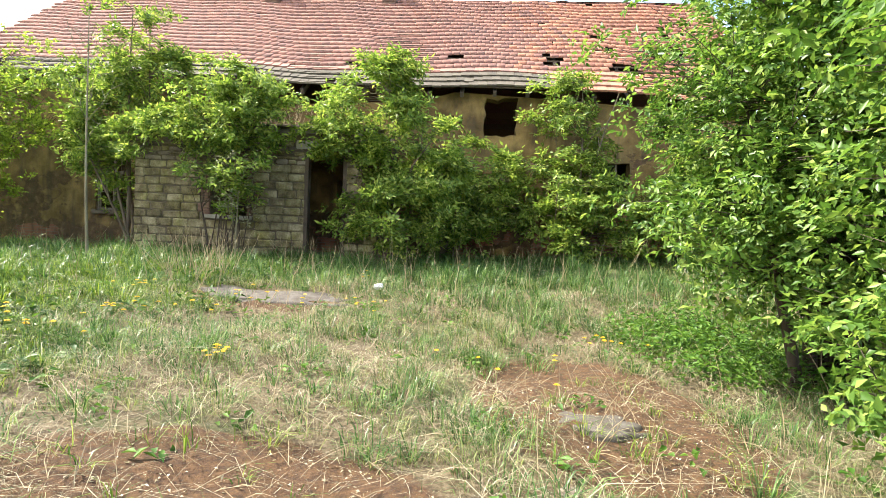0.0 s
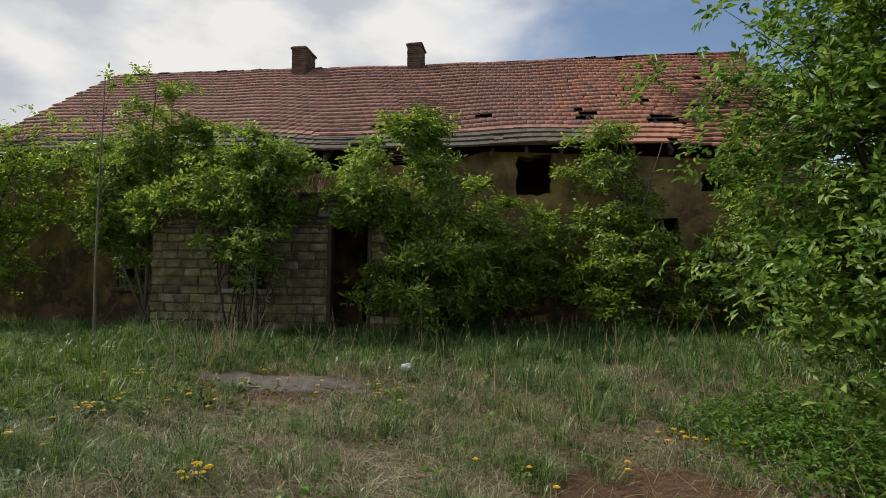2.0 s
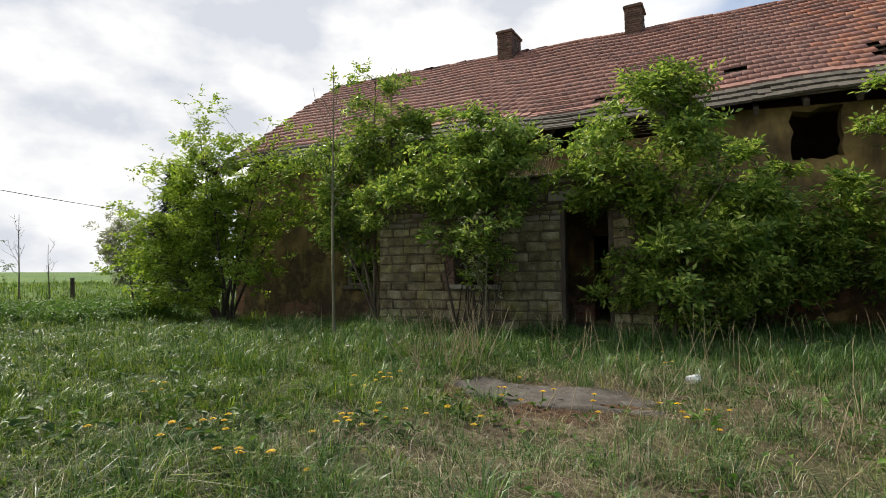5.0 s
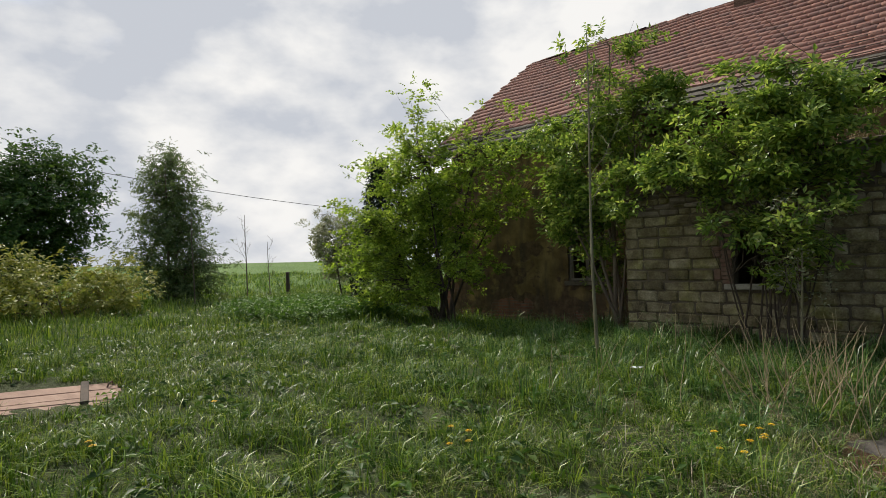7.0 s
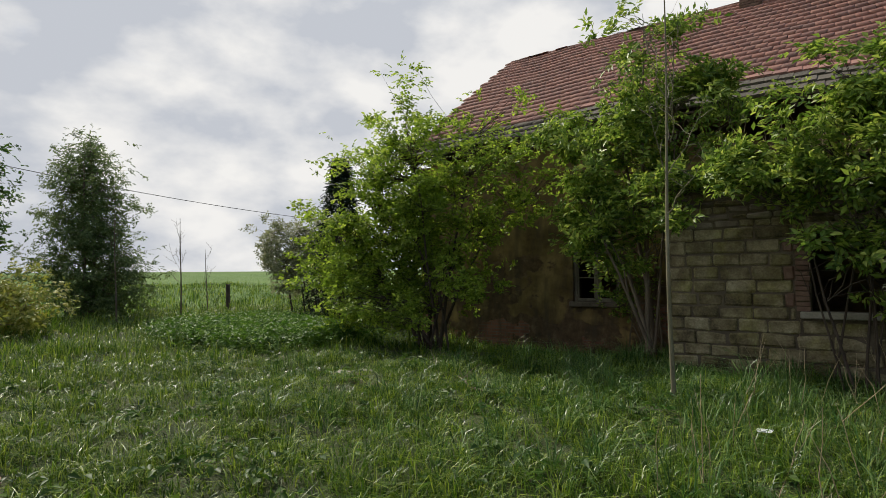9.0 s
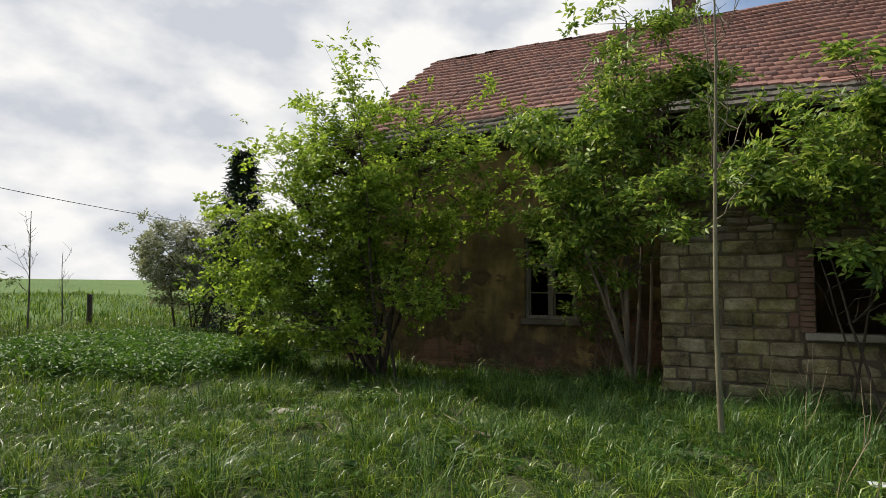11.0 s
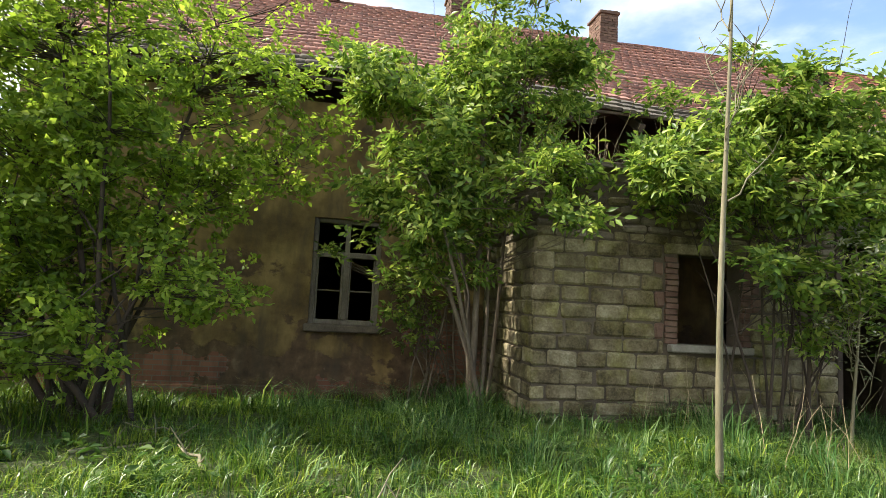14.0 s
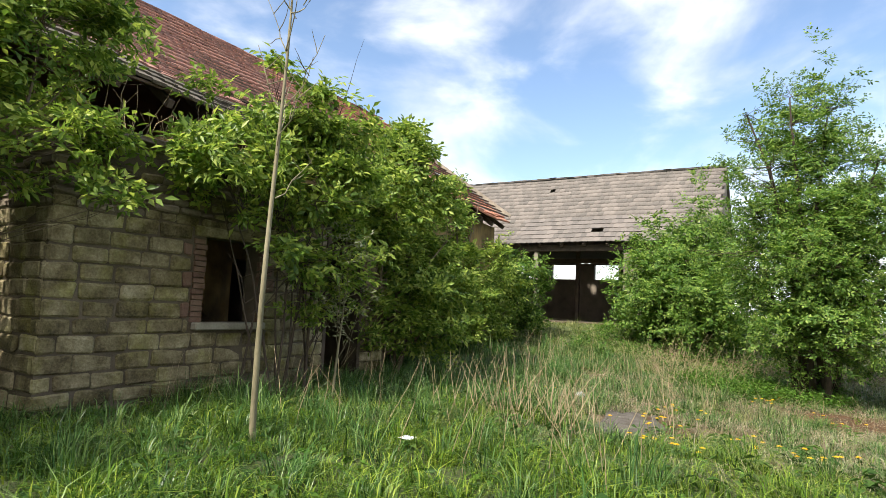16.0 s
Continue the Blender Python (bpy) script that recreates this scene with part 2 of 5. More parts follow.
TILE_RED = tile_material("red_clay_tile", (0.30, 0.13, 0.096), (0.21, 0.105, 0.085), (0.36, 0.172, 0.125), (0.235, 0.17, 0.145))
TILE_ORANGE = tile_material("orange_clay_tile", (0.40, 0.15, 0.09), (0.265, 0.11, 0.075), (0.47, 0.215, 0.127), (0.31, 0.205, 0.155))
TILE_DARK = tile_material("mossy_grey_tile", (0.075, 0.058, 0.045), (0.04, 0.033, 0.026), (0.115, 0.095, 0.072), (0.15, 0.14, 0.09))
TILE_BARN = tile_material("grey_brown_barn_tile", (0.135, 0.118, 0.108), (0.095, 0.085, 0.079), (0.185, 0.16, 0.145), (0.16, 0.15, 0.135))


def plaster_material(name):
    """Ochre lime plaster, washed out in drifts, fallen off in patches down to grey undercoat and brick."""
    m, n, l, b = material(name, 0.93)
    ochre = ramp(n, l, noise_tex(n, l, 1.1, 6, 0.62, coord="World"),
                 [(0.32, (0.065, 0.041, 0.017)), (0.46, (0.17, 0.112, 0.042)), (0.64, (0.34, 0.236, 0.092))])
    under = ramp(n, l, noise_tex(n, l, 5, 5, 0.6, coord="World"),
                 [(0.3, (0.06, 0.036, 0.02)), (0.55, (0.14, 0.088, 0.046)), (0.75, (0.25, 0.175, 0.10))])
    bare = noise_tex(n, l, 0.62, 7, 0.6, (1, 1, 1.3), "World", (3.1, 0, 1.7))
    z = position(n, l, 2)
    low = step(n, l, z, 0.4, 2.0, 0.2, -0.02)
    mask = step(n, l, maths(n, l, "ADD", bare, low), 0.575, 0.60)
    col = blend(n, l, mask, ochre, under)
    br = n.new("ShaderNodeTexBrick")
    br.inputs["Scale"].default_value = 1.0
    br.inputs["Brick Width"].default_value, br.inputs["Row Height"].default_value = 0.27, 0.08
    br.inputs["Mortar Size"].default_value = 0.008
    br.inputs["Color1"].default_value, br.inputs["Color2"].default_value = (0.22, 0.09, 0.055, 1), (0.30, 0.14, 0.085, 1)
    br.inputs["Mortar"].default_value = (0.2, 0.16, 0.12, 1)
    cm, ge = n.new("ShaderNodeCombineXYZ"), n.new("ShaderNodeNewGeometry")
    sp = n.new("ShaderNodeSeparateXYZ")
    l.new(ge.outputs["Position"], sp.inputs[0])
    l.new(maths(n, l, "ADD", sp.outputs[0], sp.outputs[1]), cm.inputs[0])
    l.new(sp.outputs[2], cm.inputs[1])
    l.new(cm.outputs[0], br.inputs["Vector"])
    x = position(n, l, 0)
    east = step(n, l, x, 11.0, 16.0, -0.02, 0.05)
    deep = step(n, l, maths(n, l, "ADD", maths(n, l, "ADD", bare, low), east), 0.68, 0.69)
    col = blend(n, l, deep, col, br.outputs["Color"])
    run = noise_tex(n, l, 3.0, 5, 0.6, (1.2, 1.2, 0.3), "World")
    col = blend(n, l, step(n, l, run, 0.47, 0.68, 0, 0.7), col, (0.075, 0.058, 0.038))
    l.new(col, b.inputs["Base Color"])
    fine = noise_tex(n, l, 38, 4, 0.6, coord="World")
    bump(n, l, b, maths(n, l, "SUBTRACT", maths(n, l, "MULTIPLY", fine, 0.5), maths(n, l, "ADD", mask, deep)), 0.6, 0.015)
    return m


PLASTER = plaster_material("ochre_peeling_plaster")


def ground_material():
    """Turf over dark soil, straw thatch, bare mossy mud on the old yard, crop green beyond the fence."""
    m, n, l, b = material("yard_ground", 0.95)
    turf = ramp(n, l, noise_tex(n, l, 2.3, 6, 0.65, coord="World"), [(0.3, (0.05, 0.055, 0.02)), (0.5, (0.075, 0.10, 0.03)), (0.7, (0.13, 0.14, 0.05))])
    thatch = ramp(n, l, noise_tex(n, l, 17, 5, 0.7, coord="World"), [(0.3, (0.05, 0.035, 0.017)), (0.5, (0.165, 0.122, 0.066)), (0.75, (0.38, 0.31, 0.2))])
    mud = ramp(n, l, noise_tex(n, l, 13, 8, 0.78, coord="World"), [(0.3, (0.03, 0.017, 0.009)), (0.45, (0.095, 0.05, 0.022)), (0.58, (0.165, 0.085, 0.034)), (0.72, (0.27, 0.18, 0.1))])
    at = n.new("ShaderNodeAttribute")
    at.attribute_name = "cover"
    sp = n.new("ShaderNodeSeparateColor")
    l.new(at.outputs["Color"], sp.inputs[0])
    jit = noise_tex(n, l, 3.2, 5, 0.65, coord="World")
    f1 = step(n, l, maths(n, l, "ADD", sp.outputs[0], maths(n, l, "MULTIPLY", maths(n, l, "SUBTRACT", jit, 0.5), 1.1)), 0.35, 0.65)
    f2 = step(n, l, maths(n, l, "ADD", sp.outputs[1], maths(n, l, "MULTIPLY", maths(n, l, "SUBTRACT", jit, 0.5), 0.9)), 0.4, 0.6)
    col = blend(n, l, f1, turf, thatch)
    col = blend(n, l, f2, col, mud)
    crop = ramp(n, l, noise_tex(n, l, 0.09, 4, 0.5, (1, 1, 1), "World"), [(0.3, (0.075, 0.15, 0.02)), (0.7, (0.12, 0.205, 0.03))])
    col = blend(n, l, sp.outputs[2], col, crop)
    l.new(col, b.inputs["Base Color"])
    bump(n, l, b, noise_tex(n, l, 24, 6, 0.75, coord="World"), 1.0, 0.08)
    return m


GROUND = ground_material()


# ---------------------------------------------------------------- geometry helpers
from mathutils.geometry import delaunay_2d_cdt

rng = np.random.default_rng(7)


def mesh_from(name, verts, faces):
    """A mesh from arrays of points and of triangles or quads."""
    me = bpy.data.meshes.new(name)
    v, f = np.asarray(verts, float).reshape(-1, 3), np.asarray(faces, np.int32)
    k = f.shape[1]
    me.vertices.add(len(v))
    me.vertices.foreach_set("co", v.ravel())
    me.loops.add(f.size)
    me.loops.foreach_set("vertex_index", f.ravel())
    me.polygons.add(len(f))
    me.polygons.foreach_set("loop_start", np.arange(0, f.size, k, dtype=np.int32))
    me.update(calc_edges=True)
    return me


def part(name, data, mat, parent=None, label="", kind="", placed=False):
    """Links a bmesh or mesh as one object under its thing; placed: its points are given in the world."""
    if isinstance(data, bmesh.types.BMesh):
        me = bpy.data.meshes.new(name)
        data.to_mesh(me)
        data.free()
    else:
        me = data
    if not me.materials:
        me.materials.append(mat)
    if placed and parent:
        me.transform(Matrix.Translation(-parent.location))
    ob = new(name, me)
    ob.parent = parent
    return tagged(ob, label, kind=kind)


def thing(name, label, category, at=(0, 0, 0), group="", kind=""):
    ob = new(name)
    ob.location = at
    ob.empty_display_size = 0.1
    return tagged(ob, label, category, group, kind)


def add_box(bm, lo, hi, bevel=0.0, jitter=0.0):
    c = [(a + b) / 2 for a, b in zip(lo, hi)]
    s = [abs(b - a) for a, b in zip(lo, hi)]
    r = bmesh.ops.create_cube(bm, size=1, matrix=Matrix.Translation(c) @ Matrix.Diagonal((*s, 1)))
    for v in r["verts"]:
        v.co += Vector([random.uniform(-jitter, jitter) for _ in range(3)])
    if bevel:
        es = list({e for v in r["verts"] for e in v.link_edges})
        bmesh.ops.bevel(bm, geom=es, offset=bevel, segments=1, affect="EDGES")
    return bm


def box(lo, hi, bevel=0.0, jitter=0.0):
    return add_box(bmesh.new(), lo, hi, bevel, jitter)


def panel(outer, holes, depth, place):
    """A wall of some depth from an outline and holes in its plane; place maps (u, v, w) to the world."""
    loops = [outer] + list(holes)
    flat = [Vector(p) for lp in loops for p in lp]
    edges, k = [], 0
    for lp in loops:
        edges += [(k + i, k + (i + 1) % len(lp)) for i in range(len(lp))]
        k += len(lp)

    def inside(p, lp):
        hit = False
        for i in range(len(lp)):
            (x0, y0), (x1, y1) = lp[i - 1], lp[i]
            if (y0 > p[1]) != (y1 > p[1]) and p[0] < (x1 - x0) * (p[1] - y0) / (y1 - y0) + x0:
                hit = not hit
        return hit
    pts, _, tris, *_ = delaunay_2d_cdt(flat, edges, [], 0, 1e-5)
    bm = bmesh.new()
    front = [bm.verts.new(place(p[0], p[1], 0)) for p in pts]
    back = [bm.verts.new(place(p[0], p[1], depth)) for p in pts]
    for t in tris:
        c = sum((pts[i] for i in t), Vector((0, 0))) / len(t)
        if inside(c, outer) and not any(inside(c, h) for h in holes):
            bm.faces.new([front[i] for i in t])
            bm.faces.new([back[i] for i in reversed(t)])
    k = 0
    for lp in loops:
        for i in range(len(lp)):
            c = [place(*lp[i], 0), place(*lp[(i + 1) % len(lp)], 0), place(*lp[(i + 1) % len(lp)], depth), place(*lp[i], depth)]
            bm.faces.new([bm.verts.new(q) for q in c])
    bmesh.ops.remove_doubles(bm, verts=bm.verts, dist=1e-4)
    bmesh.ops.recalc_face_normals(bm, faces=bm.faces)
    return bm


def rect(x0, z0, x1, z1, rough=0.0, n=1):
    """An opening's outline; rough breaks its edge."""
    pts = []
    for (a, b), (c, d) in (((x0, z0), (x1, z0)), ((x1, z0), (x1, z1)), ((x1, z1), (x0, z1)), ((x0, z1), (x0, z0))):
        for i in range(n):
            f = i / n
            pts.append((a + (c - a) * f + random.uniform(-rough, rough), b + (d - b) * f + random.uniform(-rough, rough)))
    return pts


def tube(path, radii, sides=6):
    """Points and quads of a tapering tube along a path."""
    P = np.asarray(path, float)
    R = np.asarray(radii, float)
    T = np.gradient(P, axis=0)
    T /= np.linalg.norm(T, axis=1, keepdims=True) + 1e-9
    ref = np.where(np.abs(T[:, 2:3]) > 0.9, [[1.0, 0, 0]], [[0, 0, 1.0]])
    A = np.cross(T, ref)
    A /= np.linalg.norm(A, axis=1, keepdims=True) + 1e-9
    B = np.cross(T, A)
    ang = np.linspace(0, 2 * np.pi, sides, endpoint=False)
    V = P[:, None] + R[:, None, None] * (np.cos(ang)[None, :, None] * A[:, None] + np.sin(ang)[None, :, None] * B[:, None])
    q = []
    for i in range(len(P) - 1):
        for j in range(sides):
            k = (j + 1) % sides
            q.append((i * sides + j, i * sides + k, (i + 1) * sides + k, (i + 1) * sides + j))
    return V.reshape(-1, 3), np.array(q, np.int32)


def join(pieces):
    vs, fs, k = [], [], 0
    for v, f in pieces:
        vs.append(v)
        fs.append(f + k)
        k += len(v)
    return np.concatenate(vs), np.concatenate(fs)


def curve_path(a, b, r, n=6, wob=0.12, sag=0.0):
    """A crooked way from a to b."""
    a, b = np.asarray(a, float), np.asarray(b, float)
    f = np.linspace(0, 1, n)[:, None]
    off = r.normal(0, wob * np.linalg.norm(b - a) / n, (n, 3)).cumsum(0)
    off = off - f * off[-1]
    p = a + (b - a) * f + off
    p[:, 2] -= sag * np.sin(np.pi * f[:, 0])
    return p


def smooth01(x, a, b):
    t = np.clip((x - a) / (b - a), 0, 1)
    return t * t * (3 - 2 * t)


def ground_z(x, y):
    """The lie of the land."""
    x, y = np.asarray(x, float), np.asarray(y, float)
    z = 0.05 - 0.42 * smooth01(x, 2.5, 12.5) * (1 - 0.9 * smooth01(y, -10.0, -3.5)) + 0.75 * smooth01(x, 15.5, 27)
    z = z - 0.28 * smooth01(y, -3.2, -0.6) * smooth01(x, -9, -5) * (1 - smooth01(x, 1.2, 2.6)) + 0.2 * smooth01(x, 10, 15) * smooth01(y, -5, -1) * (1 - smooth01(x, 18, 24))
    z = z + 0.1 * smooth01(-x, 5, 12) + 2.2 * smooth01(-x, 16, 95)
    z = z + 0.035 * np.sin(x * 1.3 + 0.7 * y) * np.cos(y * 1.1 - 0.4 * x) + 0.02 * np.sin(3.1 * x - 1.7 * y)
    return z


def gz(x, y):
    return float(ground_z(x, y))


def patch(x, y, cx, cy, rx, ry, a=0.0):
    c, s = math.cos(a), math.sin(a)
    u, v = (x - cx) * c + (y - cy) * s, -(x - cx) * s + (y - cy) * c
    d = np.sqrt((u / rx) ** 2 + (v / ry) ** 2)
    return 1 - smooth01(d, 0.7, 1.15)


def bare_mud(x, y):
    return np.maximum.reduce([patch(x, y, 12.7, -11.3, 1.2, 1.95, 0.25), patch(x, y, 10.1, -13.2, 1.5, 0.75), patch(x, y, 11.8, -14.0, 1.6, 0.6) * 0.9,
                              patch(x, y, 8.2, -7.8, 1.4, 0.6) * 0.9, patch(x, y, 15.2, -5.2, 1.6, 0.5) * 0.8, patch(x, y, 17.5, -3.6, 1.6, 0.6) * 0.7])


def dry_turf(x, y):
    wave = 0.5 + 0.5 * np.sin(1.7 * x + 1.1 * np.sin(0.9 * y)) * np.sin(1.3 * y + 0.8 * np.sin(1.2 * x))
    zone = smooth01(x, 5.5, 8.5) * (1 - smooth01(y, -6.2, -4.6)) * (1 - smooth01(x, 19, 23))
    return np.clip(zone * (0.48 + 0.5 * wave) + 0.5 * patch(x, y, 7.8, -9.8, 1.5, 1.0) + 0.35 * patch(x, y, -0.5, -6.2, 1.2, 0.8), 0, 1)


# ---------------------------------------------------------------- ground
def build_ground():
    def axis(lo, hi, fine_lo, fine_hi, fine, n):
        near = np.arange(fine_lo, fine_hi + 1e-6, fine)
        g = np.geomspace(fine, 1, n)
        a = fine_lo - (fine_lo - lo) * (np.cumsum(g) / np.sum(g))
        b = fine_hi + (hi - fine_hi) * (np.cumsum(g) / np.sum(g))
        return np.concatenate([a[::-1], near, b])
    xs, ys = axis(-1500, 1500, -20, 30, 0.2, 26), axis(-1500, 1500, -20, 6, 0.2, 26)
    X, Y = np.meshgrid(xs, ys)
    Z = ground_z(X, Y) + np.where((np.abs(X) < 40) & (np.abs(Y) < 30), 1, 0) * rng.normal(0, 0.012, X.shape)
    V = np.stack([X, Y, Z], -1).reshape(-1, 3)
    nx, ny = len(xs), len(ys)
    i = np.arange(ny - 1)[:, None] * nx + np.arange(nx - 1)[None]
    F = np.stack([i, i + 1, i + nx + 1, i + nx], -1).reshape(-1, 4)
    me = mesh_from("ground", V, F)
    col = me.color_attributes.new("cover", "FLOAT_COLOR", "POINT")
    x, y = V[:, 0], V[:, 1]
    crop = smooth01(-x, 17.5, 19.0)
    dat = np.stack([dry_turf(x, y), bare_mud(x, y), crop, np.ones_like(x)], -1)
    col.data.foreach_set("color", dat.ravel().astype(np.float32))
    me.polygons.foreach_set("use_smooth", np.ones(len(F), bool))
    ob = part("ground", me, GROUND)
    tagged(ob, "overgrown farmyard turf with bare mud and crop field beyond", "ground", kind="structure")


build_ground()

# ---------------------------------------------------------------- house: plan
HX0, HX1, HY0, HY1 = -4.58, 19.1, 0.0, 12.0
EAVE_Y, EAVE_Z, RIDGE_Y, RIDGE_Z = -0.55, 4.88, 6.0, 9.5
SLOPE = (RIDGE_Z - EAVE_Z) / (RIDGE_Y - EAVE_Y)
WALL_TOP = 4.75
W1 = (-0.05, 0.97, 1.06, 2.70)

openings = [
    rect(*W1),
    rect(11.48, 3.58, 12.36, 4.62, 0.05, 5),
    rect(10.53, 3.84, 10.64, 4.12), rect(10.74, 3.84, 10.85, 4.12),
    rect(16.15, 3.66, 17.15, 4.2, 0.05, 4),
    rect(14.68, 2.0, 15.62, 2.96, 0.03, 4),
    rect(9.75, 1.6, 10.7, 2.75, 0.03, 3),
    rect(7.3, 0.1, 8.3, 2.15),
]
front_outline = [(HX0, -0.7), (HX1, -0.7), (HX1, 4.4), (16.2, 4.5), (13.2, 4.66), (10.6, 4.78), (9.7, 4.5), (6.2, 4.3), (5.2, 4.05), (3.6, 4.2),
                 (2.4, 4.3), (1.6, 4.66), (0.0, 4.62), (-1.2, 4.66), (HX0, 4.62)]
wall = part("wall_south", panel(front_outline, openings, 0.5, lambda u, v, w: (u, HY0 + w, v)), PLASTER)
tagged(wall, "ochre plastered farmhouse wall, stained and peeling to brick", "wall", kind="structure")
gable = [(HY0 + 0.5, -0.7), (HY1, -0.7), (HY1, 4.6), (RIDGE_Y, RIDGE_Z - 0.35), (HY0 + 0.5, 5.0)]
for nm, gx in (("wall_west", HX0), ("wall_east", HX1 - 0.5)):
    w = part(nm, panel(gable, [], 0.5, lambda u, v, w, gx=gx: (gx + w, u, v)), PLASTER)
    tagged(w, "ochre plastered gable wall of the farmhouse", "wall", kind="structure")
w = part("wall_north", panel([(HX0 + 0.5, -0.7), (HX1 - 0.5, -0.7), (HX1 - 0.5, 4.6), (HX0 + 0.5, 4.6)],
                             [], 0.5, lambda u, v, w: (u, HY1 - 0.5 + w, v)), PLASTER)
tagged(w, "plain rear wall of the farmhouse", "wall", kind="structure")
fl = part("floor", box((HX0 + 0.5, 0.5, -0.6), (HX1 - 0.5, HY1 - 0.5, 0.12)), EARTH_FLOOR)
tagged(fl, "dark earth floor inside the farmhouse", "floor", kind="structure")
ce = part("ceiling", box((HX0 + 0.5, 0.5, 3.0), (HX1 - 0.5, HY1 - 0.5, 3.16)), WOOD_DARK)
tagged(ce, "dark timber ceiling between ground floor and loft", "ceiling", kind="structure")
for k, wx in enumerate((2.6, 9.2, 13.8)):
    w = part("wall_inner_%d" % (k + 1), box((wx, 0.5, 0.12), (wx + 0.3, HY1 - 0.5, 3.0)), INSIDE)
    tagged(w, "bare plastered partition wall inside the farmhouse", "wall", kind="structure")
# plinth ledge with broken edge
pl = bmesh.new()
PLINTH = [(HX0 + 0.347 * i, -0.05 + random.uniform(-0.03, 0.03), 0.055 + random.uniform(-0.012, 0.02)) for i in range(21)] + [(2.72, -0.04, 0.06)]
ring = [[pl.verts.new((px, py, pz)) for py, pz in ((-pd, -0.8), (-pd, h - 0.05), (-pd * 0.75, h), (0.0, h + 0.012))] for px, h, pd in PLINTH]
for s, t in zip(ring, ring[1:]):
    for k in range(3):
        pl.faces.new((s[k], t[k], t[k + 1], s[k + 1]))
tagged(part("plinth", pl, PLASTER), "crumbling plaster plinth along the wall foot", "trim", kind="structure")
# exposed brick under the east window and one beside the thicket
def brick_field(x0, x1, z0, z1, keep):
    src = box((-0.12, -0.02, -0.031), (0.12, 0.02, 0.031), 0.006)
    me = bpy.data.meshes.new("brick")
    src.to_mesh(me)
    src.free()
    me.materials.append(BRICK)
    row, z = 0, z0
    while z < z1:
        x = x0 + (0.13 if row % 2 else 0)
        while x < x1:
            if keep(x, z) and random.random() < 0.93:
                b = new("brick", me)
                b.parent = wall
                b.location = (x, -0.012 + random.uniform(-0.008, 0.006), z)
                b.rotation_euler = (0, random.uniform(-0.02, 0.02), random.uniform(-0.03, 0.03))
            x += 0.255
        z += 0.076
        row += 1
brick_field(14.6, 16.0, 0.4, 1.94, lambda x, z: noise.noise((x * 1.3, z * 1.6, 2)) > -0.32)
brick_field(10.5, 11.9, 0.5, 1.6, lambda x, z: noise.noise((x * 1.1, z * 1.4, 7)) > 0.0)


# ---------------------------------------------------------------- roof
def tile_piece(w, l, t, nose):
    """One flat tile lying along +v, its lower edge cut round, with a slight belly."""
    p = [(-w / 2, 0 + nose), (-w / 4, nose * 0.25), (0, 0), (w / 4, nose * 0.25), (w / 2, nose), (w / 2, l), (-w / 2, l)]
    bm = bmesh.new()
    top = [bm.verts.new((a, b, t + (0.006 if abs(a) < w / 3 else 0))) for a, b in p]
    bot = [bm.verts.new((a, b, 0)) for a, b in p[:5]]
    bm.faces.new(top)
    for i in range(4):
        bm.faces.new((top[i + 1], top[i], bot[i], bot[i + 1]))
    bm.faces.new((top[0], top[6], bot[0]))
    bm.faces.new((top[5], top[4], bot[4]))
    bmesh.ops.recalc_face_normals(bm, faces=bm.faces)
    bmesh.ops.triangulate(bm, faces=bm.faces)
    me = bpy.data.meshes.new("roof_tile")
    bm.to_mesh(me)
    bm.free()
    return me


def lay_tiles(roof, x0, x1, eave, ridge, width, rows, pick, mat_of, holes, along, sag, single, thick=0.034, nose=0.04):
    """Rows of tiles from eave to ridge. single says which ones are objects of their own; the rest join by material."""
    (y0, z0), (y1, z1) = eave, ridge
    L = math.hypot(y1 - y0, z1 - z0)
    pitch = L / rows
    ang = math.atan2(z1 - z0, y1 - y0)
    base = tile_piece(width * 0.996, pitch * 1.2, thick, nose)
    bv = np.array([v.co[:] for v in base.vertices])
    bf = np.array([p.vertices[:] for p in base.polygons], np.int32)
    own, rest = {}, {}
    n = int((x1 - x0) / width)
    for r in range(rows):
        for c in range(n + 1):
            u = x0 + (c + (0.5 if r % 2 else 0.0)) * width
            if u > x1 or holes(u, r):
                continue
            v = r * pitch
            tilt = thick * 2.5 + random.gauss(0, 0.008)
            slip = abs(random.gauss(0, 0.012)) + (random.uniform(0.03, 0.12) if random.random() < pick(u, r) else 0)
            twist = random.gauss(0, 0.012) + (random.uniform(-0.15, 0.15) if random.random() < pick(u, r) * 0.6 else 0)
            yy, zz = y0 + (v - slip) * math.cos(ang), z0 + (v - slip) * math.sin(ang) + sag(u, r / rows)
            m = along(Matrix.Translation((u, yy, zz)) @ Matrix.Rotation(ang - tilt, 4, "X") @ Matrix.Rotation(twist, 4, "Z") @ Matrix.Translation((0, 0, 0.03)))
            mat = mat_of(u, r)
            if single(u, r):
                if mat.name not in own:
                    own[mat.name] = base.copy()
                    own[mat.name].materials.append(mat)
                t = new("roof_tile", own[mat.name])
                t.parent = roof
                t.matrix_local = m
            else:
                M = np.array(m)
                rest.setdefault(mat.name, []).append(bv @ M[:3, :3].T + M[:3, 3])
    for nm, lst in rest.items():
        k = len(bv)
        F = (bf[None] + (np.arange(len(lst)) * k)[:, None, None]).reshape(-1, 3)
        ob = part("roof_tiling", mesh_from("roof_tiling", np.concatenate(lst), F), bpy.data.materials[nm], roof)
        ob["kind"] = "stuff"


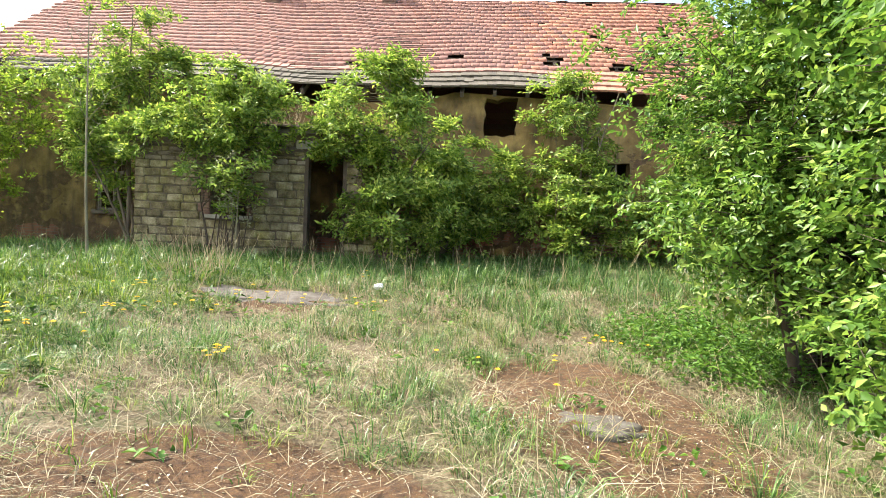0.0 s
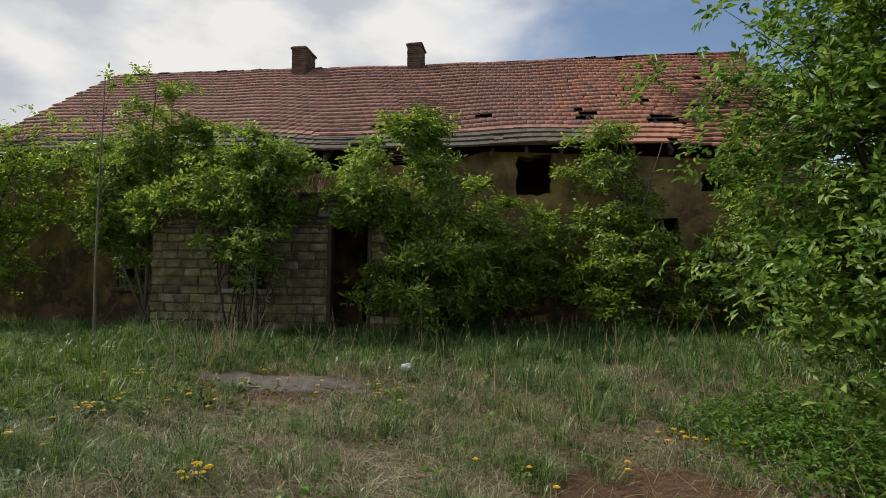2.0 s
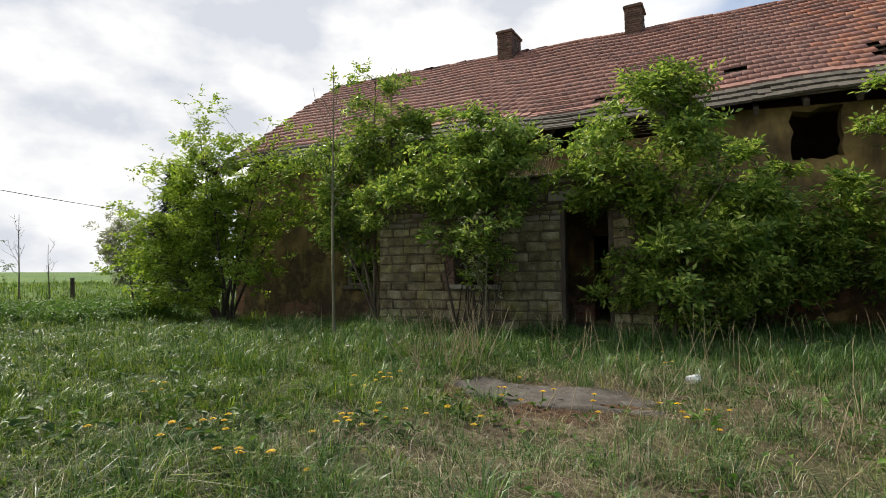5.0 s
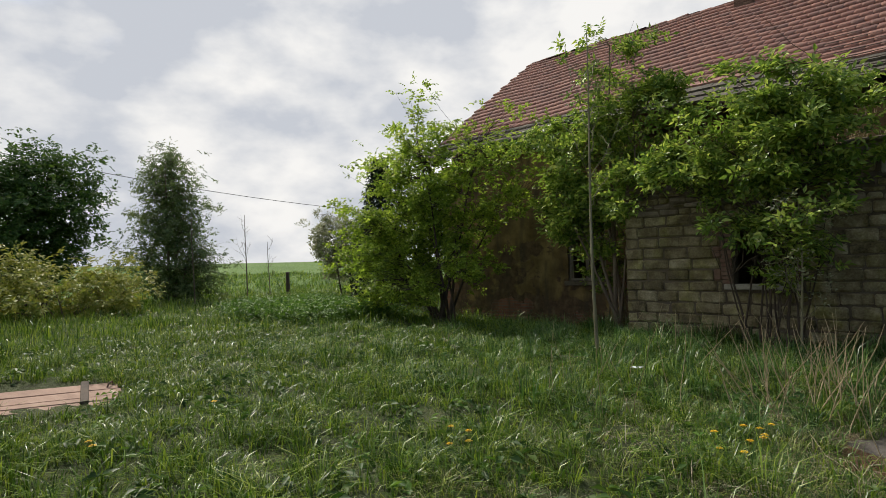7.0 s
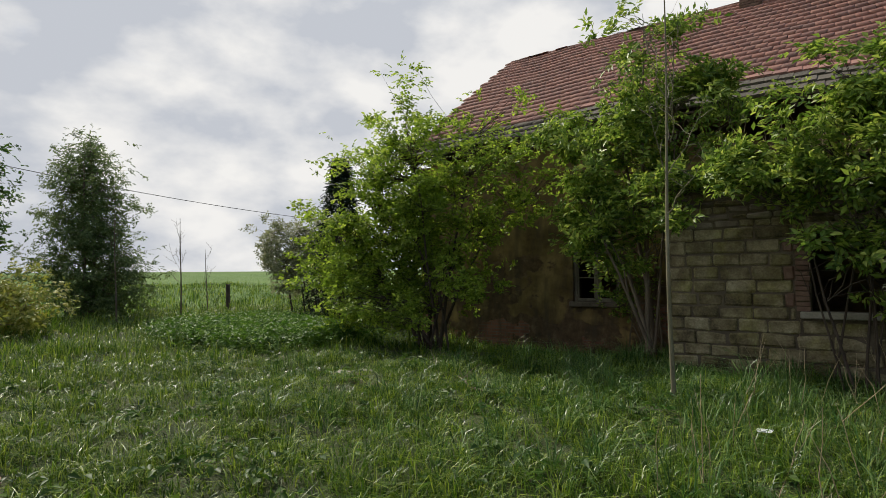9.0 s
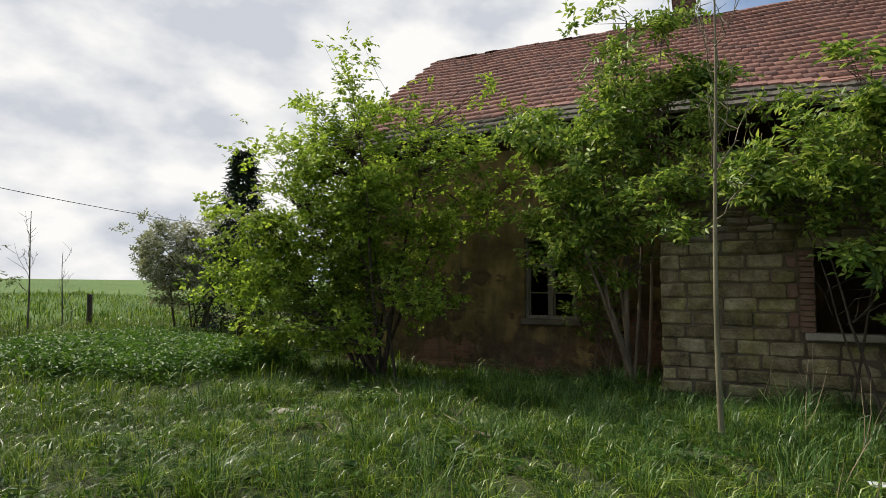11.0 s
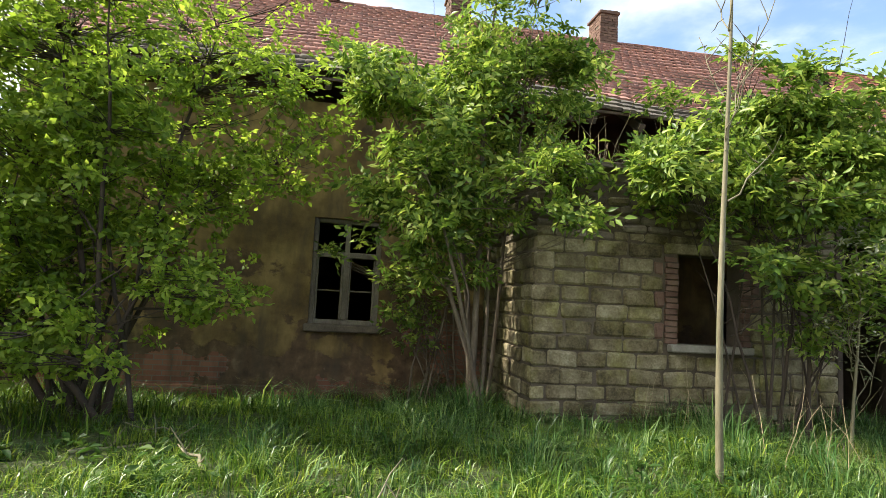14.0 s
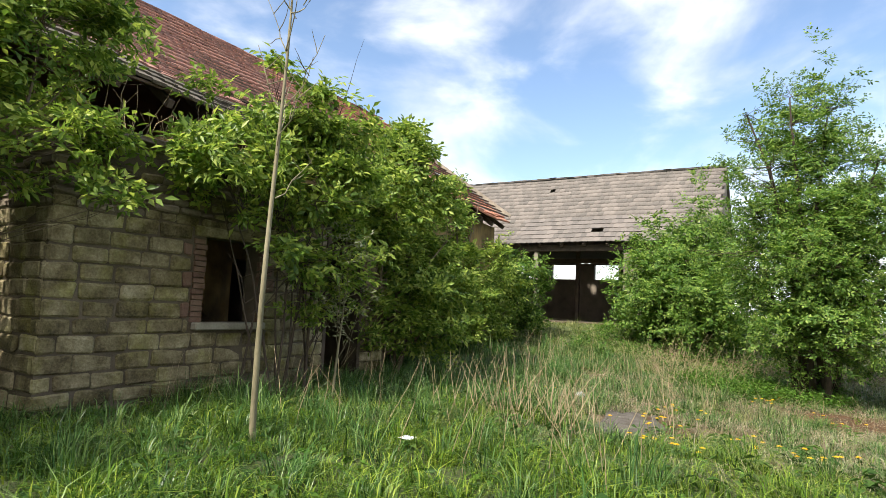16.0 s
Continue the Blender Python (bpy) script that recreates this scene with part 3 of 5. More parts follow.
def battens(roof, x0, x1, eave, ridge, rows, along, lift=-0.02):
    (y0, z0), (y1, z1) = eave, ridge
    bm = bmesh.new()
    for r in range(rows + 1):
        f = r / rows
        y, z = y0 + (y1 - y0) * f, z0 + (z1 - z0) * f + lift
        add_box(bm, (x0, y - 0.025, z - 0.02), (x1, y + 0.025, z + 0.02))
    bm.transform(along(Matrix.Identity(4)))
    part("batten", bm, SLAB_RED, roof)


def ridge_caps(roof, a, b, mat, along, dip=lambda f: 0.0):
    ln = (Vector(b) - Vector(a)).length
    n = int(ln / 0.36)
    me = None
    for i in range(n):
        f = i / n
        if me is None:
            bm = bmesh.new()
            ring = [(0.13 * math.cos(t), 0.10 * math.sin(t)) for t in np.linspace(-0.15, math.pi + 0.15, 8)]
            q = [[bm.verts.new((xx, yy * (1.1 if xx else 0.95), zz)) for yy, zz in ring] for xx in (0.0, 0.40)]
            for k in range(7):
                bm.faces.new((q[0][k], q[0][k + 1], q[1][k + 1], q[1][k]))
            bmesh.ops.solidify(bm, geom=bm.faces[:], thickness=0.018)
            me = bpy.data.meshes.new("ridge_tile")
            bm.to_mesh(me)
            bm.free()
            me.materials.append(mat)
        t = new("ridge_tile", me)
        t.parent = roof
        p = Vector(a).lerp(Vector(b), f)
        t.matrix_local = along(Matrix.Translation((p.x, p.y, p.z + dip(f) + random.uniform(-0.012, 0.012))) @ Matrix.Rotation(random.gauss(0, 0.03), 4, "Z") @ Matrix.Rotation(random.gauss(0, 0.025), 4, "Y"))


HOLES = [(7.6, 7.95, 3, 4), (13.15, 13.65, 5, 6), (13.0, 13.3, 7, 7), (15.1, 15.9, 4, 5), (10.3, 10.65, 6, 6), (7.25, 7.55, 4, 4),
         (15.0, 15.3, 9, 9), (16.4, 16.75, 8, 8), (17.0, 17.6, 9, 10), (14.7, 15.0, 12, 12), (18.2, 18.6, 7, 7)]


def roof_hole(u, r):
    return any(a <= u <= b and p <= r <= q for a, b, p, q in HOLES) or (14.2 < u < 18.8 and random.random() < 0.012) or (r == 0 and random.random() < 0.03)


def roof_sag(u, f):
    return 0.05 * math.sin(u * 0.55 + 1) * (1 - f) - 0.07 * math.sin(math.pi * (u - HX0) / 24) * math.sin(math.pi * f) + 0.025 * math.sin(u * 1.7 + 5 * f) - (0.12 * float(smooth01(u, 2.0, 9.5)) + 0.2 * float(smooth01(u, 14.0, 19.3))) * (1 - f)


def roof_mat(u, r):
    if r < 3 and u < 13.3:
        return TILE_DARK
    return TILE_ORANGE if u + random.uniform(-1.5, 1.5) > 13.2 else TILE_RED


roof = thing("roof", "old red clay tiled roof with slipped and missing tiles", "roof", kind="structure")
ROWS = 23
lay_tiles(roof, HX0 - 0.3, HX1 + 0.25, (EAVE_Y, EAVE_Z), (RIDGE_Y - 0.03, RIDGE_Z), 0.25, ROWS,
          lambda u, r: 0.015 if u < 13 else 0.09, roof_mat, roof_hole, lambda m: m, roof_sag,
          lambda u, r: r < 4 and 0.0 < u < 19.5, 0.048, 0.014)
battens(roof, HX0 - 0.2, HX1 + 0.1, (EAVE_Y + 0.05, EAVE_Z - 0.03), (RIDGE_Y, RIDGE_Z - 0.05), ROWS, lambda m: m)
# rear slope, one weathered sheet of tile rows, and verge boards
bm = bmesh.new()
for i in range(23):
    f0, f1 = i / 23, (i + 1.15) / 23
    a = (RIDGE_Y + (HY1 + 0.5 - RIDGE_Y) * f0, RIDGE_Z - 4.8 * f0)
    b = (RIDGE_Y + (HY1 + 0.5 - RIDGE_Y) * f1, RIDGE_Z - 4.8 * f1 + 0.03)
    vs = [bm.verts.new((xx, yy, zz + dz)) for dz in (0, -0.03) for xx, (yy, zz) in ((HX0 - 0.3, a), (HX1 + 0.25, a), (HX1 + 0.25, b), (HX0 - 0.3, b))]
    for q in ((0, 1, 2, 3), (7, 6, 5, 4), (2, 3, 7, 6)):
        bm.faces.new([vs[k] for k in q])
part("rear_slope", bm, TILE_RED, roof)
ridge_caps(roof, (HX0 - 0.3, RIDGE_Y, RIDGE_Z - 0.01), (HX1 + 0.25, RIDGE_Y, RIDGE_Z - 0.01), TILE_RED, lambda m: m,
           lambda f: -0.05 * math.sin(math.pi * f) + 0.02 * math.sin(9 * f))
for i in range(28):
    x = HX0 + 0.1 + i * 0.9
    if x > HX1:
        break
    rb = bmesh.new()
    add_box(rb, (x - 0.05, 0, -0.07), (x + 0.05, 8.0, 0.07))
    rb.transform(Matrix.Translation((0, EAVE_Y + 0.1, EAVE_Z - 0.17 + roof_sag(x, 0))) @ Matrix.Rotation(math.atan(SLOPE), 4, "X"))
    part("rafter", rb, WOOD_DARK, roof)
for vx in (HX0 - 0.33, HX1 + 0.24):
    vb = bmesh.new()
    add_box(vb, (vx, 0, -0.12), (vx + 0.03, 8.1, 0.03))
    vb.transform(Matrix.Translation((0, EAVE_Y, EAVE_Z)) @ Matrix.Rotation(math.atan(SLOPE), 4, "X"))
    part("verge_board", vb, WOOD_GREY, roof)


def chimney(x, y, w, d, z0, z1, label):
    c = thing("chimney", label, "chimney", (x, y, z0))
    core = box((0.02, 0.02, 0), (w - 0.02, d - 0.02, z1 - z0 - 0.1))
    part("core", core, MORTAR, c)
    z, row = 0.0, 0
    while z < z1 - z0 - 0.14:
        for side in range(4):
            ln = w if side % 2 == 0 else d
            s = (0 if row % 2 else -0.12)
            while s < ln:
                a, b = max(s, 0), min(s + 0.235, ln)
                if b - a > 0.05 and random.random() < 0.96:
                    o = random.uniform(-0.006, 0.01)
                    lo, hi = [(a, -o, z), (b, 0.1, z + 0.066)] if side == 0 else [(w - 0.1, a, z), (w + o, b, z + 0.066)] if side == 1 else \
                        [(a, d - 0.1, z), (b, d + o, z + 0.066)] if side == 2 else [(-o, a, z), (0.1, b, z + 0.066)]
                    part("brick", box(lo, hi, 0, 0.004), BRICK_DULL, c)
                s += 0.245
        z += 0.077
        row += 1
    part("cap", box((-0.05, -0.05, z1 - z0 - 0.13), (w + 0.05, d + 0.05, z1 - z0 - 0.05), 0.012, 0.008), BRICK_DULL, c, "projecting brick capping")
    part("flue_rim", box((0.0, 0.0, z1 - z0 - 0.05), (w, d, z1 - z0), 0.01, 0.01), MORTAR, c)


chimney(2.87, 5.3, 0.56, 1.0, 8.85, 10.18, "leaning red brick chimney on the roof ridge")
chimney(7.34, 5.5, 0.54, 0.8, 8.95, 10.22, "sooty dark brick chimney on the roof ridge")

# ---------------------------------------------------------------- windows
def casement(x0, z0, x1, z1, y):
    w = thing("window_1", "weathered grey wooden casement window with missing panes", "window", (x0, y, z0), kind="structure")
    W, H = x1 - x0, z1 - z0
    fw = 0.075
    for nm, lo, hi in (("frame_side", (0, 0, 0), (fw, 0.1, H)), ("frame_side", (W - fw, 0, 0), (W, 0.1, H)),
                       ("frame_head", (fw, 0, H - fw), (W - fw, 0.1, H)), ("frame_foot", (fw, 0, 0), (W - fw, 0.1, fw)),
                       ("transom", (fw, -0.02, H * 0.63), (W - fw, 0.1, H * 0.63 + 0.09)),
                       ("mullion", (W / 2 - 0.045, -0.015, fw), (W / 2 + 0.045, 0.095, H * 0.63)),
                       ("mullion", (W / 2 - 0.04, -0.012, H * 0.63 + 0.09), (W / 2 + 0.04, 0.095, H - fw))):
        part(nm, box(lo, hi, 0.008, 0.004), WOOD_GREY, w)
    for a, b in ((fw, W / 2 - 0.045), (W / 2 + 0.045, W - fw)):
        part("glazing_bar", box((a, 0.03, H * 0.31), (b, 0.06, H * 0.31 + 0.025), 0.004), WOOD_GREY, w)
        for s in (a, b - 0.035):
            part("sash_stile", box((s, 0.02, fw), (s + 0.035, 0.07, H * 0.63), 0.004), WOOD_GREY, w)
    part("sill", box((-0.06, -0.2, -0.12), (W + 0.08, 0.06, 0.0), 0.02, 0.006), STONE, w, "dark weathered window sill")
    for a in (-0.11, W):
        part("reveal_trim", box((a, -0.035, 0.0), (a + 0.11, 0.0, H + 0.02), 0.008, 0.006), WOOD_GREY, w)
    part("head_trim", box((-0.11, -0.04, H + 0.02), (W + 0.11, 0.0, H + 0.1), 0.01, 0.006), WOOD_GREY, w)


casement(*W1, 0.08)
ls = thing("window_2", "broken empty window opening with worn concrete sill", "window", (14.68, 0, 2.0), kind="structure")
part("sill", box((-0.1, -0.12, -0.08), (1.03, 0.25, 0.0), 0.015, 0.008), CONCRETE, ls)
part("frame_side", box((0.03, 0.15, 0.0), (0.1, 0.25, 0.94), 0.006), WOOD_GREY, ls)
part("bar", box((0.55, 0.18, 0.0), (0.6, 0.23, 0.94), 0.004), WOOD_GREY, ls)
pl = thing("signboard", "small bluish white plate fixed to the house wall", "sign", (10.1, -0.03, 1.75))
part("plate", box((-0.12, -0.01, -0.13), (0.14, 0.01, 0.13), 0.004), WHITE, pl)

# ---------------------------------------------------------------- annex of slag blocks
AX0, AX1, AY, AT = 2.82, 9.0, -2.6, 3.12
AO = (4.8, 1.04, 5.74, 2.22)
AD = (7.2, -0.2, 8.2, 2.74)


def block_mesh(l, h):
    b = box((0.004, -0.025, 0.008), (l - 0.014, 0.05, h - 0.008), 0.024, 0.02)
    me = bpy.data.meshes.new("block")
    b.to_mesh(me)
    b.free()
    return me


annex = part("wall_annex_front", panel([(AX0 + 0.02, -0.7), (AX1, -0.7), (AX1, AT), (AX0 + 0.02, AT)], [rect(*AO), rect(*AD)], 0.3,
                                       lambda u, v, w: (u, AY + 0.02 + w, v)), MORTAR)
tagged(annex, "grey slag block wall of the lean-to with open joints", "wall", kind="structure")
side = part("wall_annex_side", panel([(AY + 0.32, -0.7), (0.0, -0.7), (0.0, AT), (AY + 0.32, AT)], [], 0.3, lambda u, v, w: (AX0 + 0.02 + w, u, v)), MORTAR)
tagged(side, "grey slag block side wall of the lean-to", "wall", kind="structure")
sd = part("wall_annex_end", panel([(AY + 0.32, -0.7), (0.0, -0.7), (0.0, AT), (AY + 0.32, AT)], [], 0.3, lambda u, v, w: (AX1 - 0.3 + w, u, v)), MORTAR)
tagged(sd, "slag block end wall of the lean-to", "wall", kind="structure")
tagged(part("annex_floor", box((AX0 + 0.3, AY + 0.32, -0.6), (AX1 - 0.3, 0, 0.05)), EARTH_FLOOR), "earth floor inside the lean-to", "floor", kind="structure")
variants = {}


def lay_courses(parent, s0, s1, keep, place):
    z, row = -0.12, 0
    heights = [0.21, 0.195, 0.2, 0.215, 0.205, 0.19, 0.21, 0.205, 0.215, 0.2, 0.21, 0.205, 0.125, 0.095, 0.12, 0.11, 0.13]
    for h in heights:
        s = s0
        first = random.uniform(0.2, 0.45)
        while s < s1 - 0.04:
            thin = h < 0.15
            l = first if s == s0 else random.choice((0.40, 0.44, 0.48)) if not thin else random.choice((0.22, 0.3, 0.36, 0.44))
            l = min(l, s1 - s)
            for a, b in keep(s, s + l, z, z + h):
                if b - a < 0.06:
                    continue
                mat = STONE if thin and random.random() < 0.6 else BLOCK
                near = keep.edge(a, b, z)
                if near:
                    mat = BRICK_DULL
                key = (round(b - a, 2), h, mat.name, random.randrange(4))
                if key not in variants:
                    variants[key] = block_mesh(key[0], h)
                    variants[key].materials.append(mat)
                ob = new("brick" if near else "block", variants[key])
                ob.parent = parent
                ob.matrix_local = place(a, z) @ Matrix.Rotation(random.gauss(0, 0.012), 4, "Y") @ Matrix.Rotation(random.gauss(0, 0.02), 4, "Z") @ Matrix.Translation((0, random.uniform(-0.02, 0.012), random.uniform(-0.006, 0.006)))
            s += l
        z += h
        row += 1


class Keep:
    def __init__(self, holes):
        self.holes = holes

    def __call__(self, a, b, z0, z1):
        out = [(a, b)]
        for hx0, hz0, hx1, hz1 in self.holes:
            if z1 > hz0 + 0.04 and z0 < hz1 - 0.04:
                nxt = []
                for p, q in out:
                    if q <= hx0 or p >= hx1:
                        nxt.append((p, q))
                    else:
                        if p < hx0:
                            nxt.append((p, hx0))
                        if q > hx1:
                            nxt.append((hx1, q))
                out = nxt
        return out

    def edge(self, a, b, z):
        return any((abs(b - h[0]) < 0.01 or abs(a - h[2]) < 0.01) and b - a < 0.3 and h is self.holes[0] and h[1] - 0.1 < z < h[3] for h in self.holes)


lay_courses(annex, AX0, AX1, Keep([(AO[0] - 0.19, AO[1], AO[2] + 0.13, AO[3]), AD]), lambda s, z: Matrix.Translation((s, AY + 0.02, z)))
lay_courses(side, 0.05, -AY - 0.01, Keep([(99, 0, 99, 0)]), lambda s, z: Matrix.Translation((AX0 + 0.02, -s, z)) @ Matrix.Rotation(-math.pi / 2, 4, "Z"))
jamb_mesh = {}
for jx0, jx1 in ((AO[0] - 0.185, AO[0]), (AO[2], AO[2] + 0.125)):
    z, row = AO[1] + 0.003, 0
    while z < AO[3] - 0.05:
        key = (round(jx1 - jx0, 3), row % 3)
        if key not in jamb_mesh:
            bm = box((0, -0.03, 0), (key[0] - 0.008, 0.05, 0.066), 0.006, 0.007)
            jamb_mesh[key] = bpy.data.meshes.new("brick")
            bm.to_mesh(jamb_mesh[key])
            bm.free()
            jamb_mesh[key].materials.append(BRICK_DULL)
        ob = new("brick", jamb_mesh[key])
        ob.parent = annex
        ob.location = (jx0 + random.uniform(-0.015, 0.01), AY + 0.02 + random.uniform(-0.012, 0.012), z)
        z += 0.076
        row += 1
an = thing("window_3", "empty window opening of the lean-to with concrete sill", "window", (AO[0], AY, AO[1]), kind="structure")
part("sill", box((-0.14, -0.09, -0.1), (1.06, 0.3, 0.0), 0.015, 0.008), CONCRETE, an)
part("lintel", box((-0.2, -0.012, 1.18), (1.12, 0.3, 1.32), 0.01, 0.006), BLOCK, an)
dr = thing("door_1", "open doorway of the lean-to with dark timber jamb", "door", (AD[0], AY, 0), kind="structure")
part("jamb", box((-0.02, -0.02, -0.1), (0.07, 0.2, 2.74), 0.008, 0.004), WOOD_DARK, dr)
part("jamb", box((0.93, -0.02, -0.1), (1.02, 0.2, 2.74), 0.008, 0.004), WOOD_DARK, dr)
part("lintel", box((-0.25, -0.04, 2.74), (1.25, 0.28, 2.94), 0.015, 0.008), CONCRETE, dr)
slab_me = part("annex_roof", box((AX0 + 0.05, AY + 0.1, AT), (AX1, 0.0, AT + 0.12), 0.02, 0.01), CONCRETE)
tagged(slab_me, "concrete slab roof of the lean-to, overgrown on top", "roof", kind="structure")
x = AX0 - 0.05
while x < AX1 - 0.2:
    l = random.uniform(0.45, 0.95)
    st = tagged(part("roof_slab", box((-l / 2, -0.22, 0), (l / 2, 0.28, random.uniform(0.05, 0.075)), 0.012, 0.02), STONE), "broken flat stone slab lying on the lean-to edge", "stone slab", group="coping slabs")
    st.location = (x + l / 2, AY + 0.12 + random.uniform(-0.05, 0.05), AT + 0.118)
    st.rotation_euler = (random.uniform(-0.05, 0.02), random.uniform(-0.05, 0.05), random.uniform(-0.12, 0.12))
    x += l * 0.97

# ---------------------------------------------------------------- barn
BX, BRX, BY0, BY1 = 26.0, 30.5, -7.0, 16.0
BEZ, BRZ = 4.6, 8.8
barn_turn = lambda m: Matrix.Translation((0, 0, 0)) @ Matrix(((0, 1, 0, 0), (-1, 0, 0, 0), (0, 0, 1, 0), (0, 0, 0, 1))) @ m
barn = thing("barn_roof", "long grey-brown tiled barn roof in good order", "roof", kind="structure")
lay_tiles(barn, -BY1, -BY0, (BX, BEZ), (BRX, BRZ), 0.28, 17, lambda u, r: 0.004, lambda u, r: TILE_BARN,
          lambda u, r: (r == 2 and 1.55 < u < 1.95) or (r == 13 and -1.7 < u < -1.4), barn_turn, lambda u, f: 0.02 * math.sin(u * 0.7), lambda u, r: r < 6 and -2.2 < u < 8)
ridge_caps(barn, (-BY1, BRX, BRZ + 0.02), (-BY0, BRX, BRZ + 0.02), TILE_BARN, barn_turn)
bm = bmesh.new()
add_box(bm, (0, BY0 - 0.1, -0.06), (6.1, BY1 + 0.1, 0))
bm.transform(Matrix.Translation((BRX, 0, BRZ)) @ Matrix.Rotation(math.atan2(BRZ - BEZ, BRX - BX), 4, "Y"))
part("rear_slope", bm, TILE_BARN, barn)
for yy in np.arange(BY0 + 0.2, BY1, 1.1):
    rb = box((0, yy - 0.06, -0.22), (6.0, yy + 0.06, -0.06))
    rb.transform(Matrix.Translation((BX, 0, BEZ)) @ Matrix.Rotation(-math.atan2(BRZ - BEZ, BRX - BX), 4, "Y"))
    part("rafter", rb, WOOD_DARK, barn)
part("eave_beam", box((BX + 0.35, BY0, BEZ - 0.35), (BX + 0.6, BY1, BEZ - 0.05), 0.01), WOOD_DARK, barn)
g0 = gz(27, 0)
bw = part("wall_barn_rear", panel([(BY0, -0.3), (BY1, -0.3), (BY1, BEZ), (BY0, BEZ)],
                                  [rect(1.65, 3.3, 3.2, 4.2), rect(-0.95, 3.3, 0.5, 4.2), rect(4.2, 3.3, 5.4, 4.2), rect(6.4, 3.3, 7.6, 4.2), rect(0.75, 4.28, 1.02, 4.46), rect(1.12, 4.28, 1.42, 4.46)],
                                  0.3, lambda u, v, w: (34.2 + w, u, v)), INSIDE)
tagged(bw, "rear barn wall with bright empty window openings", "wall", kind="structure")
for nm, yy in (("wall_barn_south", BY0), ("wall_barn_north", BY1 - 0.3)):
    w = part(nm, panel([(BX + 0.4, -0.3), (34.2, -0.3), (34.2, BEZ), (BRX, BRZ - 0.3), (BX + 0.4, BEZ)], [], 0.3, lambda u, v, w, yy=yy: (u, yy + w, v)), INSIDE)
    tagged(w, "rendered gable wall of the barn", "wall", kind="structure")
bfw = part("wall_barn_front", box((BX + 0.4, BY0 + 0.3, -0.3), (BX + 0.7, -3.3, BEZ - 0.35)), INSIDE)
tagged(bfw, "rendered front wall of the barn beside the open bay", "wall", kind="structure")
bfn = part("wall_barn_front_north", box((BX + 0.4, 6.5, -0.3), (BX + 0.7, BY1 - 0.3, BEZ - 0.35)), INSIDE)
tagged(bfn, "rendered front wall of the barn", "wall", kind="structure")
tagged(part("barn_floor", box((BX + 0.7, BY0 + 0.3, -0.3), (34.2, BY1 - 0.3, g0 + 0.05)), EARTH_FLOOR), "trodden earth floor of the open barn", "floor", kind="structure")
for yy in (-3.2, 1.2, 4.6):
    p = tagged(part("barn_post", box((BX + 0.4, yy - 0.11, g0 - 0.2), (BX + 0.62, yy + 0.11, BEZ - 0.35), 0.015, 0.006), WOOD_GREY), "weathered timber post holding the barn eave", "post", group="barn posts")
for yy in (0.35, 3.4):
    p = tagged(part("barn_post", box((30.4, yy - 0.1, g0), (30.6, yy + 0.1, BEZ + 3.4), 0.012, 0.006), WOOD_DARK), "dark timber post inside the barn", "post", group="barn posts")
tagged(part("tie_beam", box((30.35, BY0 + 0.3, 4.0), (30.6, BY1 - 0.3, 4.25), 0.012), WOOD_DARK), "dark timber beam across the barn", "beam")

# ---------------------------------------------------------------- neighbouring shed, its corner only
shed = thing("shed", "brick outbuilding with dark overhanging eaves", "shed", (0, 0.28, 0))
part("wall", box((-3.0, -19.0, -0.4), (2.1, -13.45, 2.5)), BRICK, shed)
part("upper_wall", box((-3.0, -19.0, 2.5), (1.7, -13.75, 4.7)), BRICK, shed)
lr = bmesh.new()
add_box(lr, (-3.4, -19.4, 0), (2.55, -12.95, 0.08), 0.01)
for v in lr.verts:
    v.co.z += 2.0 + 0.45 * (2.9 - v.co.x) - 0.12
part("lower_roof", lr, WOOD_DARK, shed, "dark underside of the lower eave")
ur = bmesh.new()
add_box(ur, (-3.4, -19.4, 0), (2.35, -13.1, 0.1), 0.01)
for v in ur.verts:
    v.co.z += 3.25 + 0.5 * (2.4 - v.co.x)
part("upper_roof", ur, WOOD_DARK, shed, "dark upper eave")


# ---------------------------------------------------------------- plants
def leaflets(origin, along, up, length, width, droop=0.15):
    """Folded diamond leaves; arrays of n. Two triangles each."""
    along = along / (np.linalg.norm(along, axis=1, keepdims=True) + 1e-9)
    side = np.cross(along, up)
    side /= np.linalg.norm(side, axis=1, keepdims=True) + 1e-9
    nrm = np.cross(side, along)
    L, W = length[:, None], width[:, None]
    a = origin
    tip = origin + along * L - nrm * L * droop
    mid = origin + along * L * 0.45
    l = mid + side * W * 0.5 + nrm * W * 0.18
    r = mid - side * W * 0.5 + nrm * W * 0.18
    V = np.stack([a, l, tip, r], 1).reshape(-1, 3)
    k = np.arange(len(origin))[:, None, None] * 4
    F = (np.array([[0, 2, 1], [0, 3, 2]])[None] + k).reshape(-1, 3)
    return V, F


